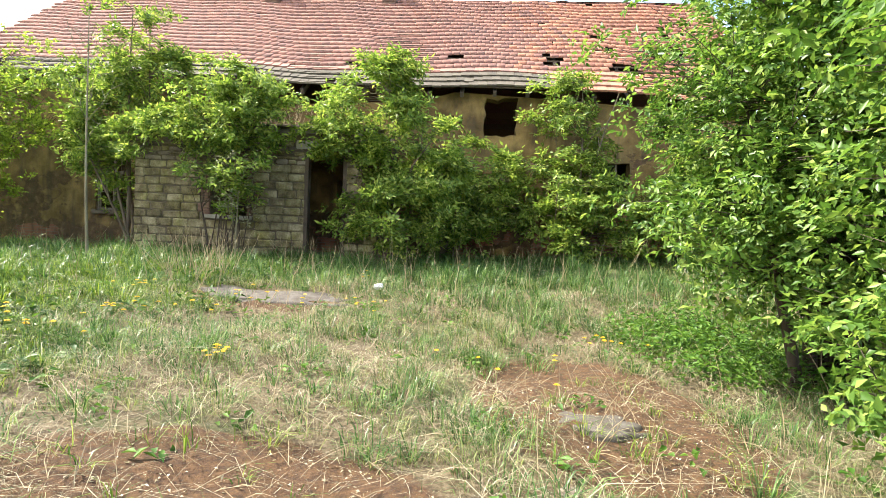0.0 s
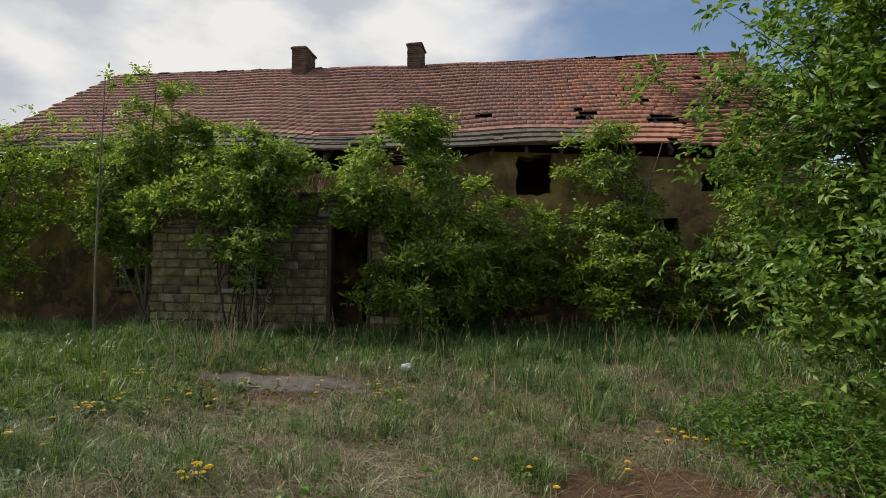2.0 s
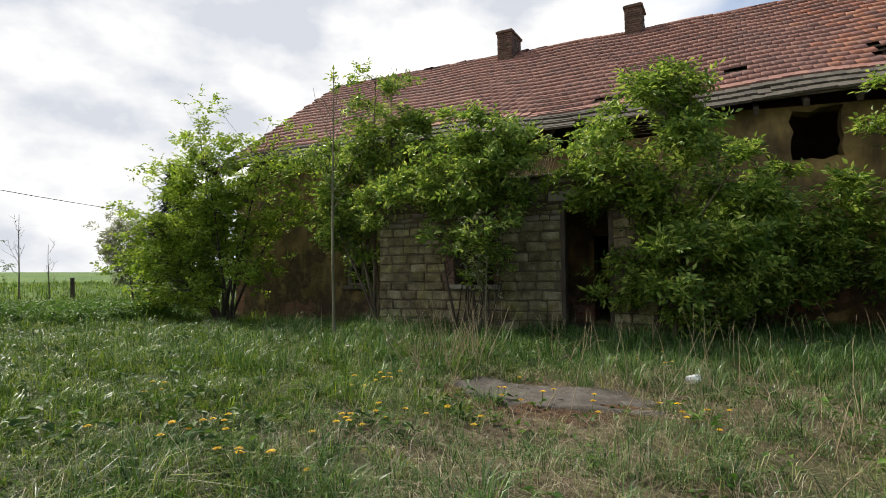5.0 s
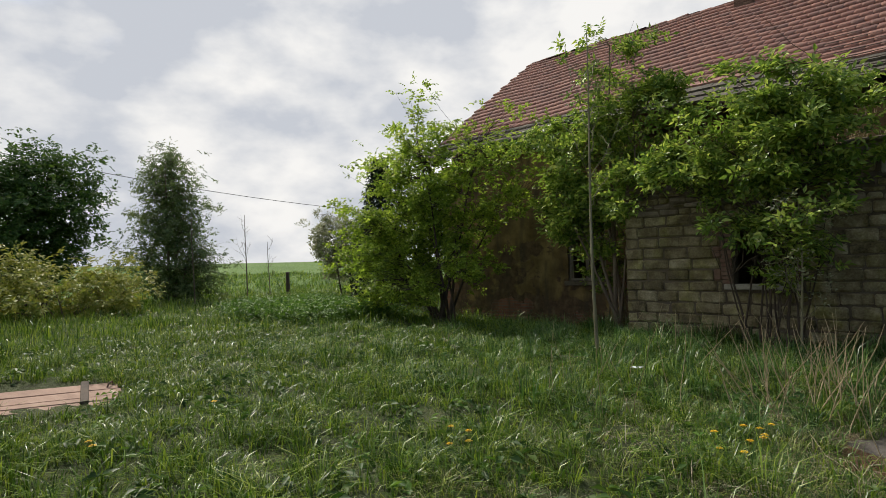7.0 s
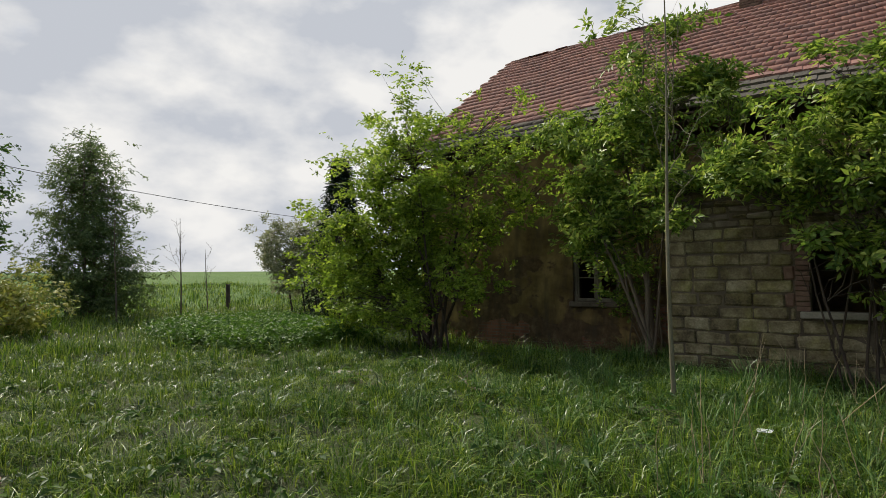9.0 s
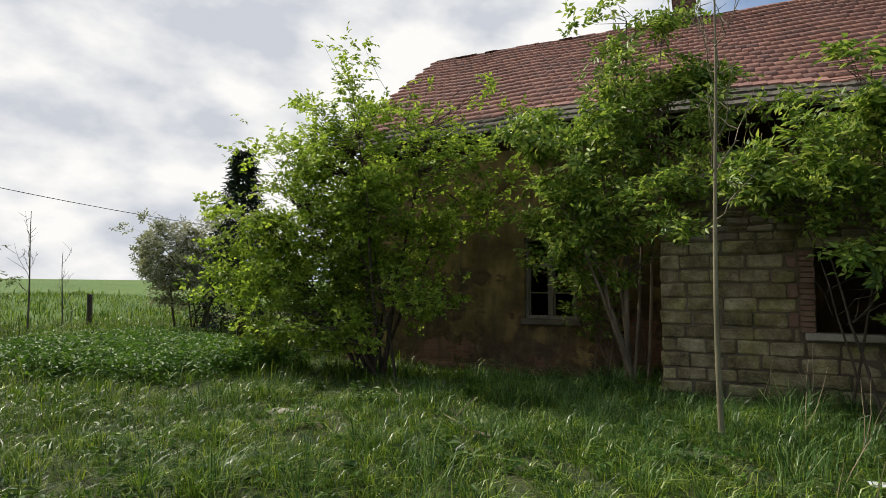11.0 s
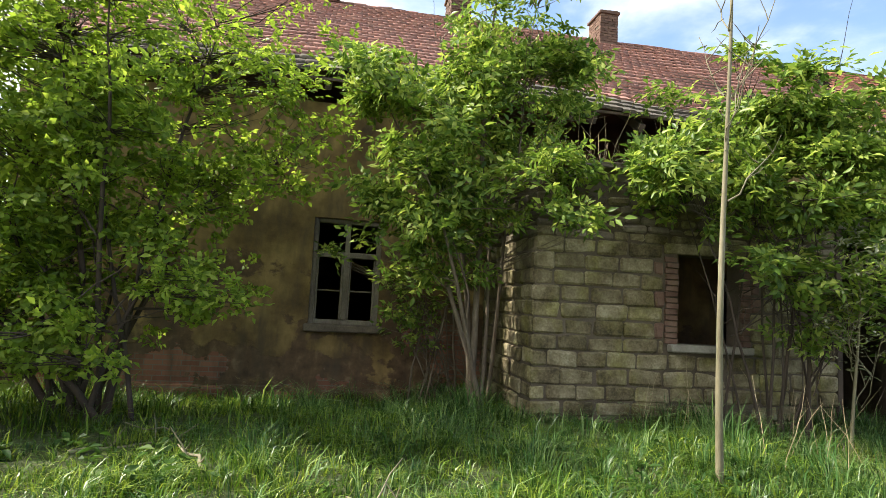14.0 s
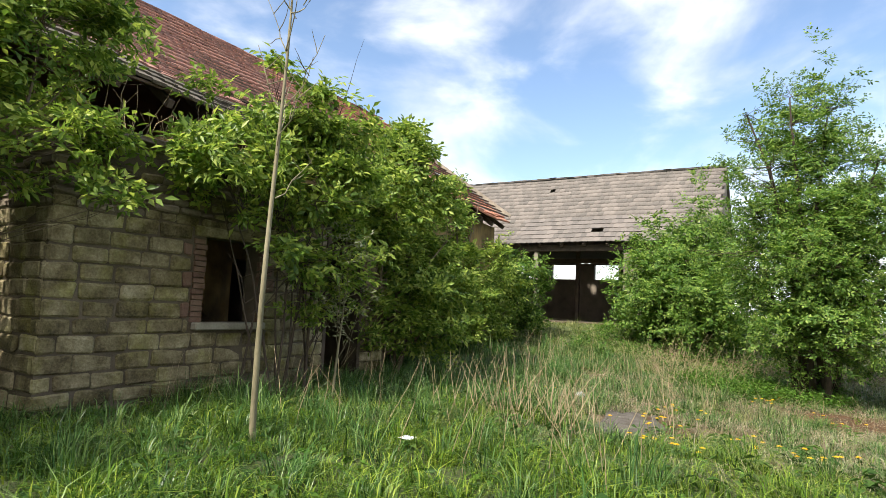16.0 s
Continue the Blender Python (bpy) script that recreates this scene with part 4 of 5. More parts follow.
def sprays(tips, outward, r, per=3, pairs=2, ll=0.085, wide=0.45, rachis=0.16, spread=0.75, lift=0.15):
    """Compound leaves round each twig tip: paired leaflets and one at the end."""
    n = len(tips) * per
    o = np.repeat(tips, per, 0) + r.normal(0, 0.05, (n, 3))
    d = np.repeat(outward, per, 0) * (1 - spread) + r.normal(0, 1, (n, 3)) * spread
    d[:, 2] = d[:, 2] * 0.45 + lift
    d /= np.linalg.norm(d, axis=1, keepdims=True) + 1e-9
    up = np.repeat(outward, per, 0) * 0.75 + [0, 0, 0.75] + r.normal(0, 0.45, (n, 3))
    s = np.cross(d, up)
    s /= np.linalg.norm(s, axis=1, keepdims=True) + 1e-9
    nn = np.cross(s, d)
    size = r.uniform(0.7, 1.25, n)
    ln = rachis * size
    out = []
    for k in range(pairs):
        f = 0.35 + 0.55 * k / max(pairs, 1)
        for sg in (-1, 1):
            p = o + d * (ln * f)[:, None]
            a = s * sg * 0.85 + d * 0.5 - nn * 0.12 + r.normal(0, 0.12, (n, 3))
            out.append(leaflets(p, a, nn + r.normal(0, 0.2, (n, 3)), ll * size * r.uniform(0.8, 1.1, n), ll * wide * size))
    out.append(leaflets(o + d * ln[:, None], d - nn * 0.15, nn, ll * size * 1.15, ll * wide * size * 1.1))
    return join(out)


def crown_tips(lobes, n, r, hollow=0.45, spiky=0.0, zmin=0.25, gaps=0.0, clump=0.12):
    """Twig ends in an uneven crown: shoots gathered in clumps over several lobes, with gaps between."""
    vol = np.array([l[3] * l[4] * l[5] for l in lobes]) ** 0.75
    m = max(12, n // 6)
    pick = r.choice(len(lobes), m, p=vol / vol.sum())
    C = np.array([l[:3] for l in lobes])[pick]
    R = np.array([l[3:6] for l in lobes])[pick]
    u = r.normal(0, 1, (m, 3))
    u /= np.linalg.norm(u, axis=1, keepdims=True)
    rad = hollow + (1 - hollow) * r.random(m) ** 0.6
    lump = 1 + 0.34 * np.sin(5.1 * u[:, 0] + 3 * pick) * np.cos(4.3 * u[:, 1] + pick) + 0.16 * np.sin(9 * u[:, 2] + 7 * u[:, 0])
    lump = lump + 0.7 * r.random(m) ** 5
    P = C + u * R * (rad * lump)[:, None]
    if spiky:
        up = (u[:, 2] > 0.2) & (r.random(m) < 0.3)
        P[up, 2] += r.random(up.sum()) ** 1.5 * spiky
    ok = P[:, 2] > ground_z(P[:, 0], P[:, 1]) + zmin
    if gaps:
        w = np.array([noise.noise(Vector(p) * 1.7) for p in P])
        ok &= (w > -gaps) | (r.random(m) < 0.12)
    P, u = P[ok], u[ok]
    k = r.integers(0, len(P), n)
    size = r.uniform(0.6, 1.5, len(P))
    T = P[k] + r.normal(0, clump, (n, 3)) * (1, 1, 0.6) * size[k][:, None]
    ok = T[:, 2] > ground_z(T[:, 0], T[:, 1]) + zmin * 0.7
    return T[ok], u[k][ok]


def shrub(name, label, category, base, lobes, n, leaf, bark, seed, stems=6, stem_r=0.035, spread=0.25, per=3, pairs=2, ll=0.085, wide=0.45, rachis=0.16,
          hollow=0.4, spiky=0.0, twigs=0.35, zmin=0.25, group="", gaps=0.35, lift=0.15, bare=0, clump=0.12):
    r = np.random.default_rng(seed)
    bx, by = base
    root = thing(name, label, category, (bx, by, gz(bx, by)), group)
    org = np.array([bx, by, gz(bx, by)])
    tips, out = crown_tips(lobes, n, r, hollow, spiky, zmin, gaps, clump)
    nodes_all = []
    for i in range(stems):
        lb = lobes[i % len(lobes)]
        a = org + np.array([r.normal(0, spread), r.normal(0, spread) * 0.7, -0.1])
        b = np.array(lb[:3]) + r.normal(0, 0.45, 3) * np.array(lb[3:6])
        b[2] = max(b[2], a[2] + 0.5) + lb[5] * 0.45 * r.random()
        mid = a + (b - a) * 0.5 + np.array([0, 0, 0.15 * np.linalg.norm(b - a)])
        t = np.linspace(0, 1, 9)[:, None]
        p = (1 - t) ** 2 * a + 2 * t * (1 - t) * mid + t ** 2 * b
        p[1:] += r.normal(0, 0.035, (8, 3)).cumsum(0) * 0.6
        rr = stem_r * r.uniform(0.7, 1.25) * (1 - 0.8 * t[:, 0])
        pieces = [tube(p, rr, 7)]
        for _ in range(3):
            k = r.integers(3, 8)
            q = tips[r.integers(len(tips))] if len(tips) else b
            cand = tips[r.integers(0, len(tips), 24)]
            q = cand[np.argmin(np.linalg.norm(cand - p[k], axis=1) + r.random(24))]
            w = curve_path(p[k], q, r, 6, 0.25, -0.05)
            pieces.append(tube(w, np.linspace(rr[k] * 0.6, 0.005, 6), 5))
            nodes_all.append(w[2:])
        part("stem", mesh_from("stem", *join(pieces)), bark, root, placed=True)
        nodes_all.append(p[3:])
    N = np.concatenate(nodes_all)
    tw = []
    for i in np.nonzero(r.random(len(tips)) < twigs)[0]:
        d = np.linalg.norm(N - tips[i], axis=1) + np.where(N[:, 2] > tips[i][2] + 0.1, 0.8, 0)
        a = N[np.argmin(d)]
        if np.linalg.norm(a - tips[i]) < 1.9:
            tw.append(tube(curve_path(a, tips[i], r, 4, 0.18), [0.008, 0.006, 0.004, 0.002], 3))
    for _ in range(bare):
        a = N[r.integers(len(N))]
        tw.append(tube(curve_path(a, a + np.array([r.normal(0, 0.35), r.normal(0, 0.35), r.uniform(-0.2, 0.7)]), r, 5, 0.3), [0.008, 0.006, 0.005, 0.003, 0.002], 3))
    if tw:
        part("twig_work", mesh_from("twig_work", *join(tw)), bark, root, kind="stuff", placed=True)
    V, F = sprays(tips, out, r, per, pairs, ll, wide, rachis, lift=lift)
    part("crown", mesh_from("crown", V, F), leaf, root, kind="stuff", placed=True)
    return root


shrub("elder_bush", "tall fresh green shrub at the farmhouse corner", "shrub", (-2.1, -2.75),
      [(-3.6, -2.6, 3.0, 1.6, 1.3, 1.7), (-2.5, -2.7, 3.9, 1.4, 1.2, 1.4), (-1.0, -1.9, 3.6, 1.45, 1.0, 1.05), (-3.5, -2.8, 1.5, 1.5, 1.2, 1.0), (-1.9, -2.4, 2.3, 1.2, 1.0, 0.9), (-4.6, -2.6, 2.3, 1.1, 1.0, 1.2), (-3.2, -3.3, 0.9, 1.5, 0.8, 0.6), (-1.3, -2.6, 1.5, 0.9, 0.6, 0.5)],
      3400, LEAF_FRESH, BARK_DARK, 11, 14, 0.04, 0.2, 3, 2, 0.085, 0.62, 0.15, 0.3, 1.3, 0.4, gaps=0.4, clump=0.13)
shrub("elder_bush", "multi-stemmed green elder between window and lean-to", "shrub", (2.35, -1.95),
      [(2.2, -1.9, 4.3, 1.35, 0.9, 0.8), (1.7, -2.1, 3.3, 1.3, 0.85, 0.65), (2.4, -2.1, 5.05, 0.95, 0.75, 0.6), (2.5, -2.2, 5.8, 0.7, 0.6, 0.7), (3.4, -1.7, 4.5, 0.8, 0.7, 0.6), (1.0, -1.8, 4.4, 0.8, 0.7, 0.5), (2.7, -2.8, 3.0, 0.8, 0.45, 0.5), (3.2, -3.0, 2.5, 0.45, 0.3, 0.3), (1.5, -2.0, 2.0, 0.6, 0.4, 0.3), (1.5, -2.4, 2.7, 0.9, 0.5, 0.5), (1.0, -1.3, 1.6, 0.5, 0.4, 0.5)],
      820, LEAF_ELDER, BARK, 12, 6, 0.042, 0.16, 5, 2, 0.115, 0.45, 0.2, 0.3, 0.7, 0.5, gaps=0.3, bare=60)
shrub("bramble", "arching bare stems with few leaves against the wall", "shrub", (1.95, -0.75),
      [(1.4, -0.7, 1.6, 0.7, 0.35, 0.8), (2.2, -0.8, 2.6, 0.6, 0.5, 0.8), (1.9, -1.0, 1.0, 0.7, 0.4, 0.6)],
      150, LEAF_ELDER, BARK, 30, 16, 0.016, 0.3, 3, 2, 0.09, 0.5, 0.15, 0.2, 0.3, 0.8, bare=60)
shrub("elder_bush", "green elder growing against the lean-to front", "shrub", (5.55, -3.4),
      [(5.2, -3.4, 3.65, 1.05, 0.8, 0.7), (6.0, -3.3, 3.95, 0.8, 0.7, 0.55), (4.45, -3.4, 3.05, 0.65, 0.6, 0.5), (5.6, -3.6, 2.9, 0.8, 0.6, 0.45), (6.2, -3.5, 3.3, 0.75, 0.6, 0.6), (6.35, -3.75, 2.3, 0.6, 0.4, 0.5), (6.0, -3.8, 1.5, 0.5, 0.35, 0.4), (5.2, -3.75, 1.95, 0.35, 0.3, 0.3)],
      780, LEAF_ELDER, BARK_DARK, 13, 12, 0.022, 0.22, 5, 2, 0.11, 0.45, 0.19, 0.3, 0.7, 0.5, gaps=0.3, bare=110)
shrub("elder_bush", "dense dark green elder beside the lean-to doorway", "shrub", (9.1, -2.5),
      [(8.9, -2.8, 3.7, 1.3, 0.9, 1.1), (9.6, -2.5, 2.3, 1.4, 0.9, 1.0), (8.5, -3.0, 1.0, 0.75, 0.6, 0.55), (9.3, -2.5, 4.7, 0.45, 0.4, 0.5), (10.6, -1.6, 2.7, 0.9, 0.8, 0.8), (8.3, -2.9, 2.8, 0.65, 0.6, 0.55), (9.7, -3.3, 1.7, 1.0, 0.5, 0.8), (9.3, -3.4, 0.75, 0.95, 0.45, 0.5), (10.6, -2.4, 1.9, 0.7, 0.5, 0.6)],
      1350, LEAF_ELDER, BARK, 14, 9, 0.045, 0.25, 5, 2, 0.115, 0.45, 0.2, 0.35, 0.3, 0.35, gaps=0.2)
shrub("elder_bush", "green elder against the stained house wall", "shrub", (13.8, -1.35),
      [(13.8, -1.2, 3.8, 0.85, 0.7, 0.9), (14.0, -1.3, 2.3, 1.2, 0.8, 1.1), (14.7, -1.3, 1.3, 0.9, 0.7, 0.7), (12.9, -1.0, 2.5, 0.7, 0.6, 0.6), (13.8, -1.2, 4.7, 0.35, 0.3, 0.5), (12.6, -1.2, 1.4, 0.8, 0.6, 0.7), (14.0, -2.0, 1.4, 0.9, 0.5, 0.8), (14.2, -2.1, 0.65, 0.85, 0.4, 0.45)],
      1000, LEAF_ELDER, BARK, 15, 9, 0.04, 0.25, 5, 2, 0.115, 0.45, 0.2, 0.35, 0.35, 0.35, gaps=0.2)
shrub("goat_willow", "tall leafy tree with branches down to the ground", "tree", (15.5, -9.9),
      [(15.3, -9.7, 2.7, 1.5, 1.5, 2.0), (15.5, -9.7, 4.6, 1.5, 1.5, 1.7), (15.7, -9.8, 6.1, 1.0, 1.0, 1.2), (14.9, -11.0, 2.6, 1.2, 1.2, 1.5), (16.9, -10.0, 2.4, 1.6, 1.5, 1.9), (15.0, -10.2, 1.1, 1.2, 1.3, 0.8), (15.6, -11.2, 4.2, 1.1, 1.1, 1.2), (14.3, -10.2, 2.2, 0.9, 0.9, 1.2)],
      7500, LEAF_MID, BARK_DARK, 16, 11, 0.07, 0.35, 3, 2, 0.082, 0.48, 0.16, 0.35, 0.9, 0.25, gaps=0.35)
hanging = shrub("elder_bush", "leafy elder with low hanging branches beside the mud", "shrub", (14.9, -13.0),
      [(14.6, -13.1, 1.3, 0.85, 0.9, 1.2), (14.3, -13.6, 0.5, 0.8, 0.8, 0.6), (14.9, -12.8, 2.6, 1.0, 1.0, 0.9), (13.8, -13.6, 2.25, 0.5, 0.4, 0.3), (15.3, -14.0, 1.2, 0.9, 0.8, 1.2)],
      2600, LEAF_MID, BARK_DARK, 17, 9, 0.04, 0.3, 3, 2, 0.068, 0.55, 0.13, 0.3, 0.3, 0.4, gaps=0.25)
near_r = np.random.default_rng(71)
limb = curve_path((14.5, -13.5, 1.9), (12.75, -15.05, 1.72), near_r, 9, 0.12)
limb_bits, tips = [tube(limb, np.linspace(0.016, 0.005, 9), 6)], []
for k in (4, 5, 6, 7, 8):
    for _ in range(2):
        e = limb[k] + np.array([near_r.uniform(-0.3, 0.1), near_r.uniform(-0.05, 0.3), near_r.uniform(-0.2, 0.16)])
        limb_bits.append(tube(curve_path(limb[k], e, near_r, 5, 0.2), [0.005, 0.0045, 0.004, 0.003, 0.002], 5))
        tips += [e, (e + limb[k]) / 2]
part("limb", mesh_from("limb", *join(limb_bits)), BARK_DARK, hanging, placed=True)
tips = np.repeat(np.array(tips), 3, 0)
way = near_r.normal(0, 1, tips.shape) * (1, 1, 0.5) - (0, 0, 0.25)
V, F = leaflets(tips, way, np.tile([0, 0, 1.0], (len(tips), 1)) + near_r.normal(0, 0.4, tips.shape), near_r.uniform(0.05, 0.075, len(tips)), near_r.uniform(0.028, 0.04, len(tips)), 0.2)
part("leaf_spray", mesh_from("leaf_spray", V, F), LEAF_FRESH, hanging, kind="stuff", placed=True)
shrub("elder_bush", "broad bright green shrub on the yard", "shrub", (22.0, -5.4),
      [(22.0, -5.5, 1.9, 1.7, 1.5, 1.8), (22.6, -6.2, 2.8, 2.0, 1.8, 2.1), (20.8, -6.0, 1.4, 1.6, 1.4, 1.4), (23.6, -7.0, 4.0, 1.4, 1.3, 1.4), (20.5, -7.6, 1.5, 1.4, 1.3, 1.5)],
      4200, LEAF_MID, BARK_DARK, 18, 9, 0.05, 0.4, 3, 2, 0.125, 0.5, 0.2, 0.5, 0.6, 0.15, gaps=0.4, clump=0.26)
shrub("elder_bush", "bushy green shrub at the house corner by the barn", "shrub", (19.2, -0.8),
      [(19.2, -0.8, 1.9, 1.2, 1.1, 1.3), (19.9, -0.9, 2.7, 0.8, 0.6, 0.6), (20.6, -0.4, 1.5, 1.0, 0.9, 1.0)],
      1000, LEAF_MID, BARK_DARK, 19, 6, 0.035, 0.3, 3, 2, 0.13, 0.45, 0.2, 0.4, 0.3, 0.2)
shrub("elder_bush", "low tangled shrub before the house wall", "shrub", (10.6, -1.4),
      [(10.8, -1.2, 1.3, 1.0, 0.7, 0.9), (11.6, -1.0, 2.1, 0.7, 0.6, 0.7)],
      650, LEAF_ELDER, BARK, 20, 6, 0.03, 0.25, 3, 2, 0.12, 0.45, 0.2, 0.35, 0.3, 0.35)
shrub("elder_bush", "green shrub below the orange roof end", "shrub", (16.6, -1.5),
      [(16.4, -1.4, 1.5, 0.8, 0.7, 1.0), (17.0, -1.3, 2.6, 0.7, 0.6, 0.8)],
      550, LEAF_ELDER, BARK, 21, 5, 0.03, 0.25, 3, 2, 0.12, 0.45, 0.2, 0.35, 0.3, 0.35)
shrub("willow_tree", "slender grey-green tree with drooping twigs", "tree", (-17.4, -3.6),
      [(-17.4, -3.6, 2.2, 1.5, 1.5, 1.6), (-17.4, -3.6, 4.2, 1.15, 1.15, 1.5), (-17.5, -3.5, 5.6, 0.75, 0.75, 1.0), (-17.3, -3.6, 6.5, 0.35, 0.35, 0.7), (-16.6, -3.0, 1.2, 1.1, 1.1, 0.9)],
      2500, LEAF_WILLOW, BARK, 22, 6, 0.06, 0.2, 3, 2, 0.12, 0.4, 0.2, 0.35, 0.6, 0.25, lift=-0.05, clump=0.26)
shrub("ash_tree", "round dark green tree beyond the yard", "tree", (-20.5, -8.2),
      [(-20.5, -8.2, 3.6, 2.4, 2.4, 2.2), (-20.3, -7.4, 5.2, 1.7, 1.7, 1.5), (-20.6, -9.6, 4.2, 1.8, 1.8, 1.6), (-20.0, -8.4, 2.0, 2.0, 2.0, 1.3)],
      3400, LEAF_DARK, BARK_DARK, 23, 7, 0.1, 0.15, 3, 2, 0.15, 0.5, 0.24, 0.5, 0.5, 0.1, clump=0.36)
shrub("golden_shrub", "spreading yellow-green shrub at the yard edge", "shrub", (-13.0, -8.7),
      [(-13.0, -8.6, 1.1, 1.7, 1.6, 0.75), (-12.4, -7.2, 0.9, 1.3, 1.2, 0.6), (-13.6, -10.4, 1.3, 1.6, 1.4, 0.85)],
      900, LEAF_YELLOW, BARK, 24, 8, 0.03, 0.4, 3, 2, 0.12, 0.5, 0.18, 0.6, 0.15, 0.15, zmin=0.1, clump=0.24)
shrub("blackthorn", "pale blossoming hedge shrub by the field", "shrub", (-11.8, 2.0),
      [(-11.8, 2.0, 2.0, 1.3, 1.3, 1.4), (-12.4, 1.4, 2.6, 1.1, 1.0, 1.2), (-11.0, 2.6, 2.4, 1.2, 1.2, 1.3)],
      1900, LEAF_PALE, BARK_DARK, 25, 10, 0.035, 0.4, 3, 2, 0.085, 0.55, 0.14, 0.35, 0.7, 0.4, gaps=0.3, bare=120)


def conifer(x, y, h):
    r = np.random.default_rng(31)
    root = thing("spruce", "dark green spruce behind the house corner", "tree", (x, y, gz(x, y)))
    z0 = gz(x, y)
    part("trunk", mesh_from("trunk", *tube([(x, y, z0 - 0.1), (x, y, z0 + h * 0.5), (x, y, z0 + h)], [0.12, 0.07, 0.01], 8)), BARK_DARK, root, placed=True)
    tips, outs = [], []
    for k in range(900):
        f = r.random() ** 0.8
        zz = z0 + 0.3 + f * (h - 0.3)
        rad = (1 - f) * 1.35 + 0.05
        a = r.uniform(0, 2 * math.pi)
        q = rad * (0.35 + 0.65 * r.random())
        tips.append((x + q * math.cos(a), y + q * math.sin(a), zz - q * 0.25))
        outs.append((math.cos(a), math.sin(a), -0.2))
    V, F = sprays(np.array(tips), np.array(outs), r, 3, 2, 0.14, 0.25, 0.2, 0.4, -0.1)
    part("crown", mesh_from("crown", V, F), NEEDLE, root, kind="stuff", placed=True)


conifer(-9.3, 1.4, 5.6)


def sapling(name, label, x, y, h, r0, fork, seed, bark, twigs=9, leaf=None, leaves=0, ll=0.05, spread=0.5, lean=0.0):
    r = np.random.default_rng(seed)
    z0 = gz(x, y)
    root = thing(name, label, "sapling", (x, y, z0))
    t = np.linspace(0, 1, 12)
    p = np.stack([x + lean * t + 0.03 * np.sin(5 * t + seed), y + 0.03 * np.cos(4 * t), z0 - 0.1 + t * (h + 0.1)], 1)
    part("trunk", mesh_from("trunk", *tube(p, r0 * (1 - 0.85 * t) + 0.003, 8)), bark, root, placed=True)
    tips, outs = [], []
    for k in range(twigs):
        f = fork + (1 - fork) * 0.9 * (k / twigs)
        i = min(int(f * 11), 10)
        a = r.uniform(0, 2 * math.pi)
        ln = spread * r.uniform(0.6, 1.3) * (1 - 0.4 * f)
        d = np.array([math.cos(a) * ln, math.sin(a) * ln, ln * r.uniform(1.2, 2.4)])
        w = curve_path(p[i], p[i] + d, r, 6, 0.2, 0.06)
        tw = [tube(w, np.linspace(r0 * 0.26, 0.003, 6), 5)]
        for j in (2, 3, 4):
            e = w[j] + np.array([r.normal(0, 0.14), r.normal(0, 0.14), r.uniform(0.05, 0.3)])
            tw.append(tube(curve_path(w[j], e, r, 4, 0.2), [0.006, 0.005, 0.004, 0.002], 4))
            tips.append(e)
        tips.append(w[-1])
        part("branch", mesh_from("branch", *join(tw)), bark, root, placed=True)
    if leaf and leaves:
        T = np.array(tips)
        T = np.concatenate([T + r.normal(0, 0.07, T.shape) for _ in range(leaves)])
        V, F = sprays(T, np.tile([0, 0, 1.0], (len(T), 1)), r, 2, 1, ll, 0.5, 0.06)
        part("crown", mesh_from("crown", V, F), leaf, root, kind="stuff", placed=True)


sapling("ash_sapling", "pale bare sapling with upright leafless twigs", 3.52, -5.25, 5.1, 0.029, 0.5, 41, BARK_PALE, 9, spread=0.5)
sapling("pear_sapling", "thin young sapling with pale pinkish leaves", 6.09, -3.95, 2.3, 0.018, 0.3, 42, BARK_PALE, 11, LEAF_PALE, 2, 0.065, 0.5)
sapling("young_tree", "thin bare young tree by the field fence", -14.3, -1.7, 3.6, 0.03, 0.4, 43, BARK, 7, spread=0.5)
sapling("young_tree", "thin bare young tree by the field fence", -15.8, 0.2, 2.6, 0.025, 0.4, 44, BARK, 5, spread=0.4)
sapling("young_tree", "thin tall bare young tree by the field fence", -14.8, -3.7, 4.0, 0.03, 0.7, 45, BARK, 3, spread=0.3)


def fence_post(x, y, h, lean):
    z = gz(x, y)
    bm = bmesh.new()
    bmesh.ops.create_cone(bm, segments=9, radius1=0.1, radius2=0.085, depth=h + 0.2, cap_ends=True, matrix=Matrix.Translation((0, 0, (h - 0.2) / 2)))
    for v in bm.verts:
        v.co += Vector((random.uniform(-0.012, 0.012), random.uniform(-0.012, 0.012), random.uniform(-0.02, 0.02)))
    ob = tagged(part("fence_post", bm, WOOD_DARK), "dark weathered wooden fence post in the grass", "post", "fence posts")
    ob.location, ob.rotation_euler = (x, y, z), (lean, lean * 0.5, 0)


fence_post(-16.3, 1.5, 1.15, 0.03)
fence_post(-13.4, -9.0, 1.2, -0.04)

# overhead cable far to the west
pts = [(-34, -26 + 62 * f, 11.8 - 5.4 * f - 1.6 * math.sin(math.pi * f)) for f in np.linspace(0, 1, 24)]
tagged(part("overhead_cable", mesh_from("cable", *tube(pts, [0.022] * 24, 5)), CABLE), "thin dark overhead cable against the sky", "cable")

for px, py, pz in ((-34, -26, 11.9), (-34, 36, 6.5)):
    pg = gz(px, py)
    ob = tagged(part("cable_pole", mesh_from("pole", *tube([(px, py, pg - 0.5), (px, py, pg + (pz - pg) / 2), (px, py, pz)], [0.14, 0.12, 0.1], 10)), WOOD_DARK), "tall dark timber pole carrying the cable", "pole", "cable poles")

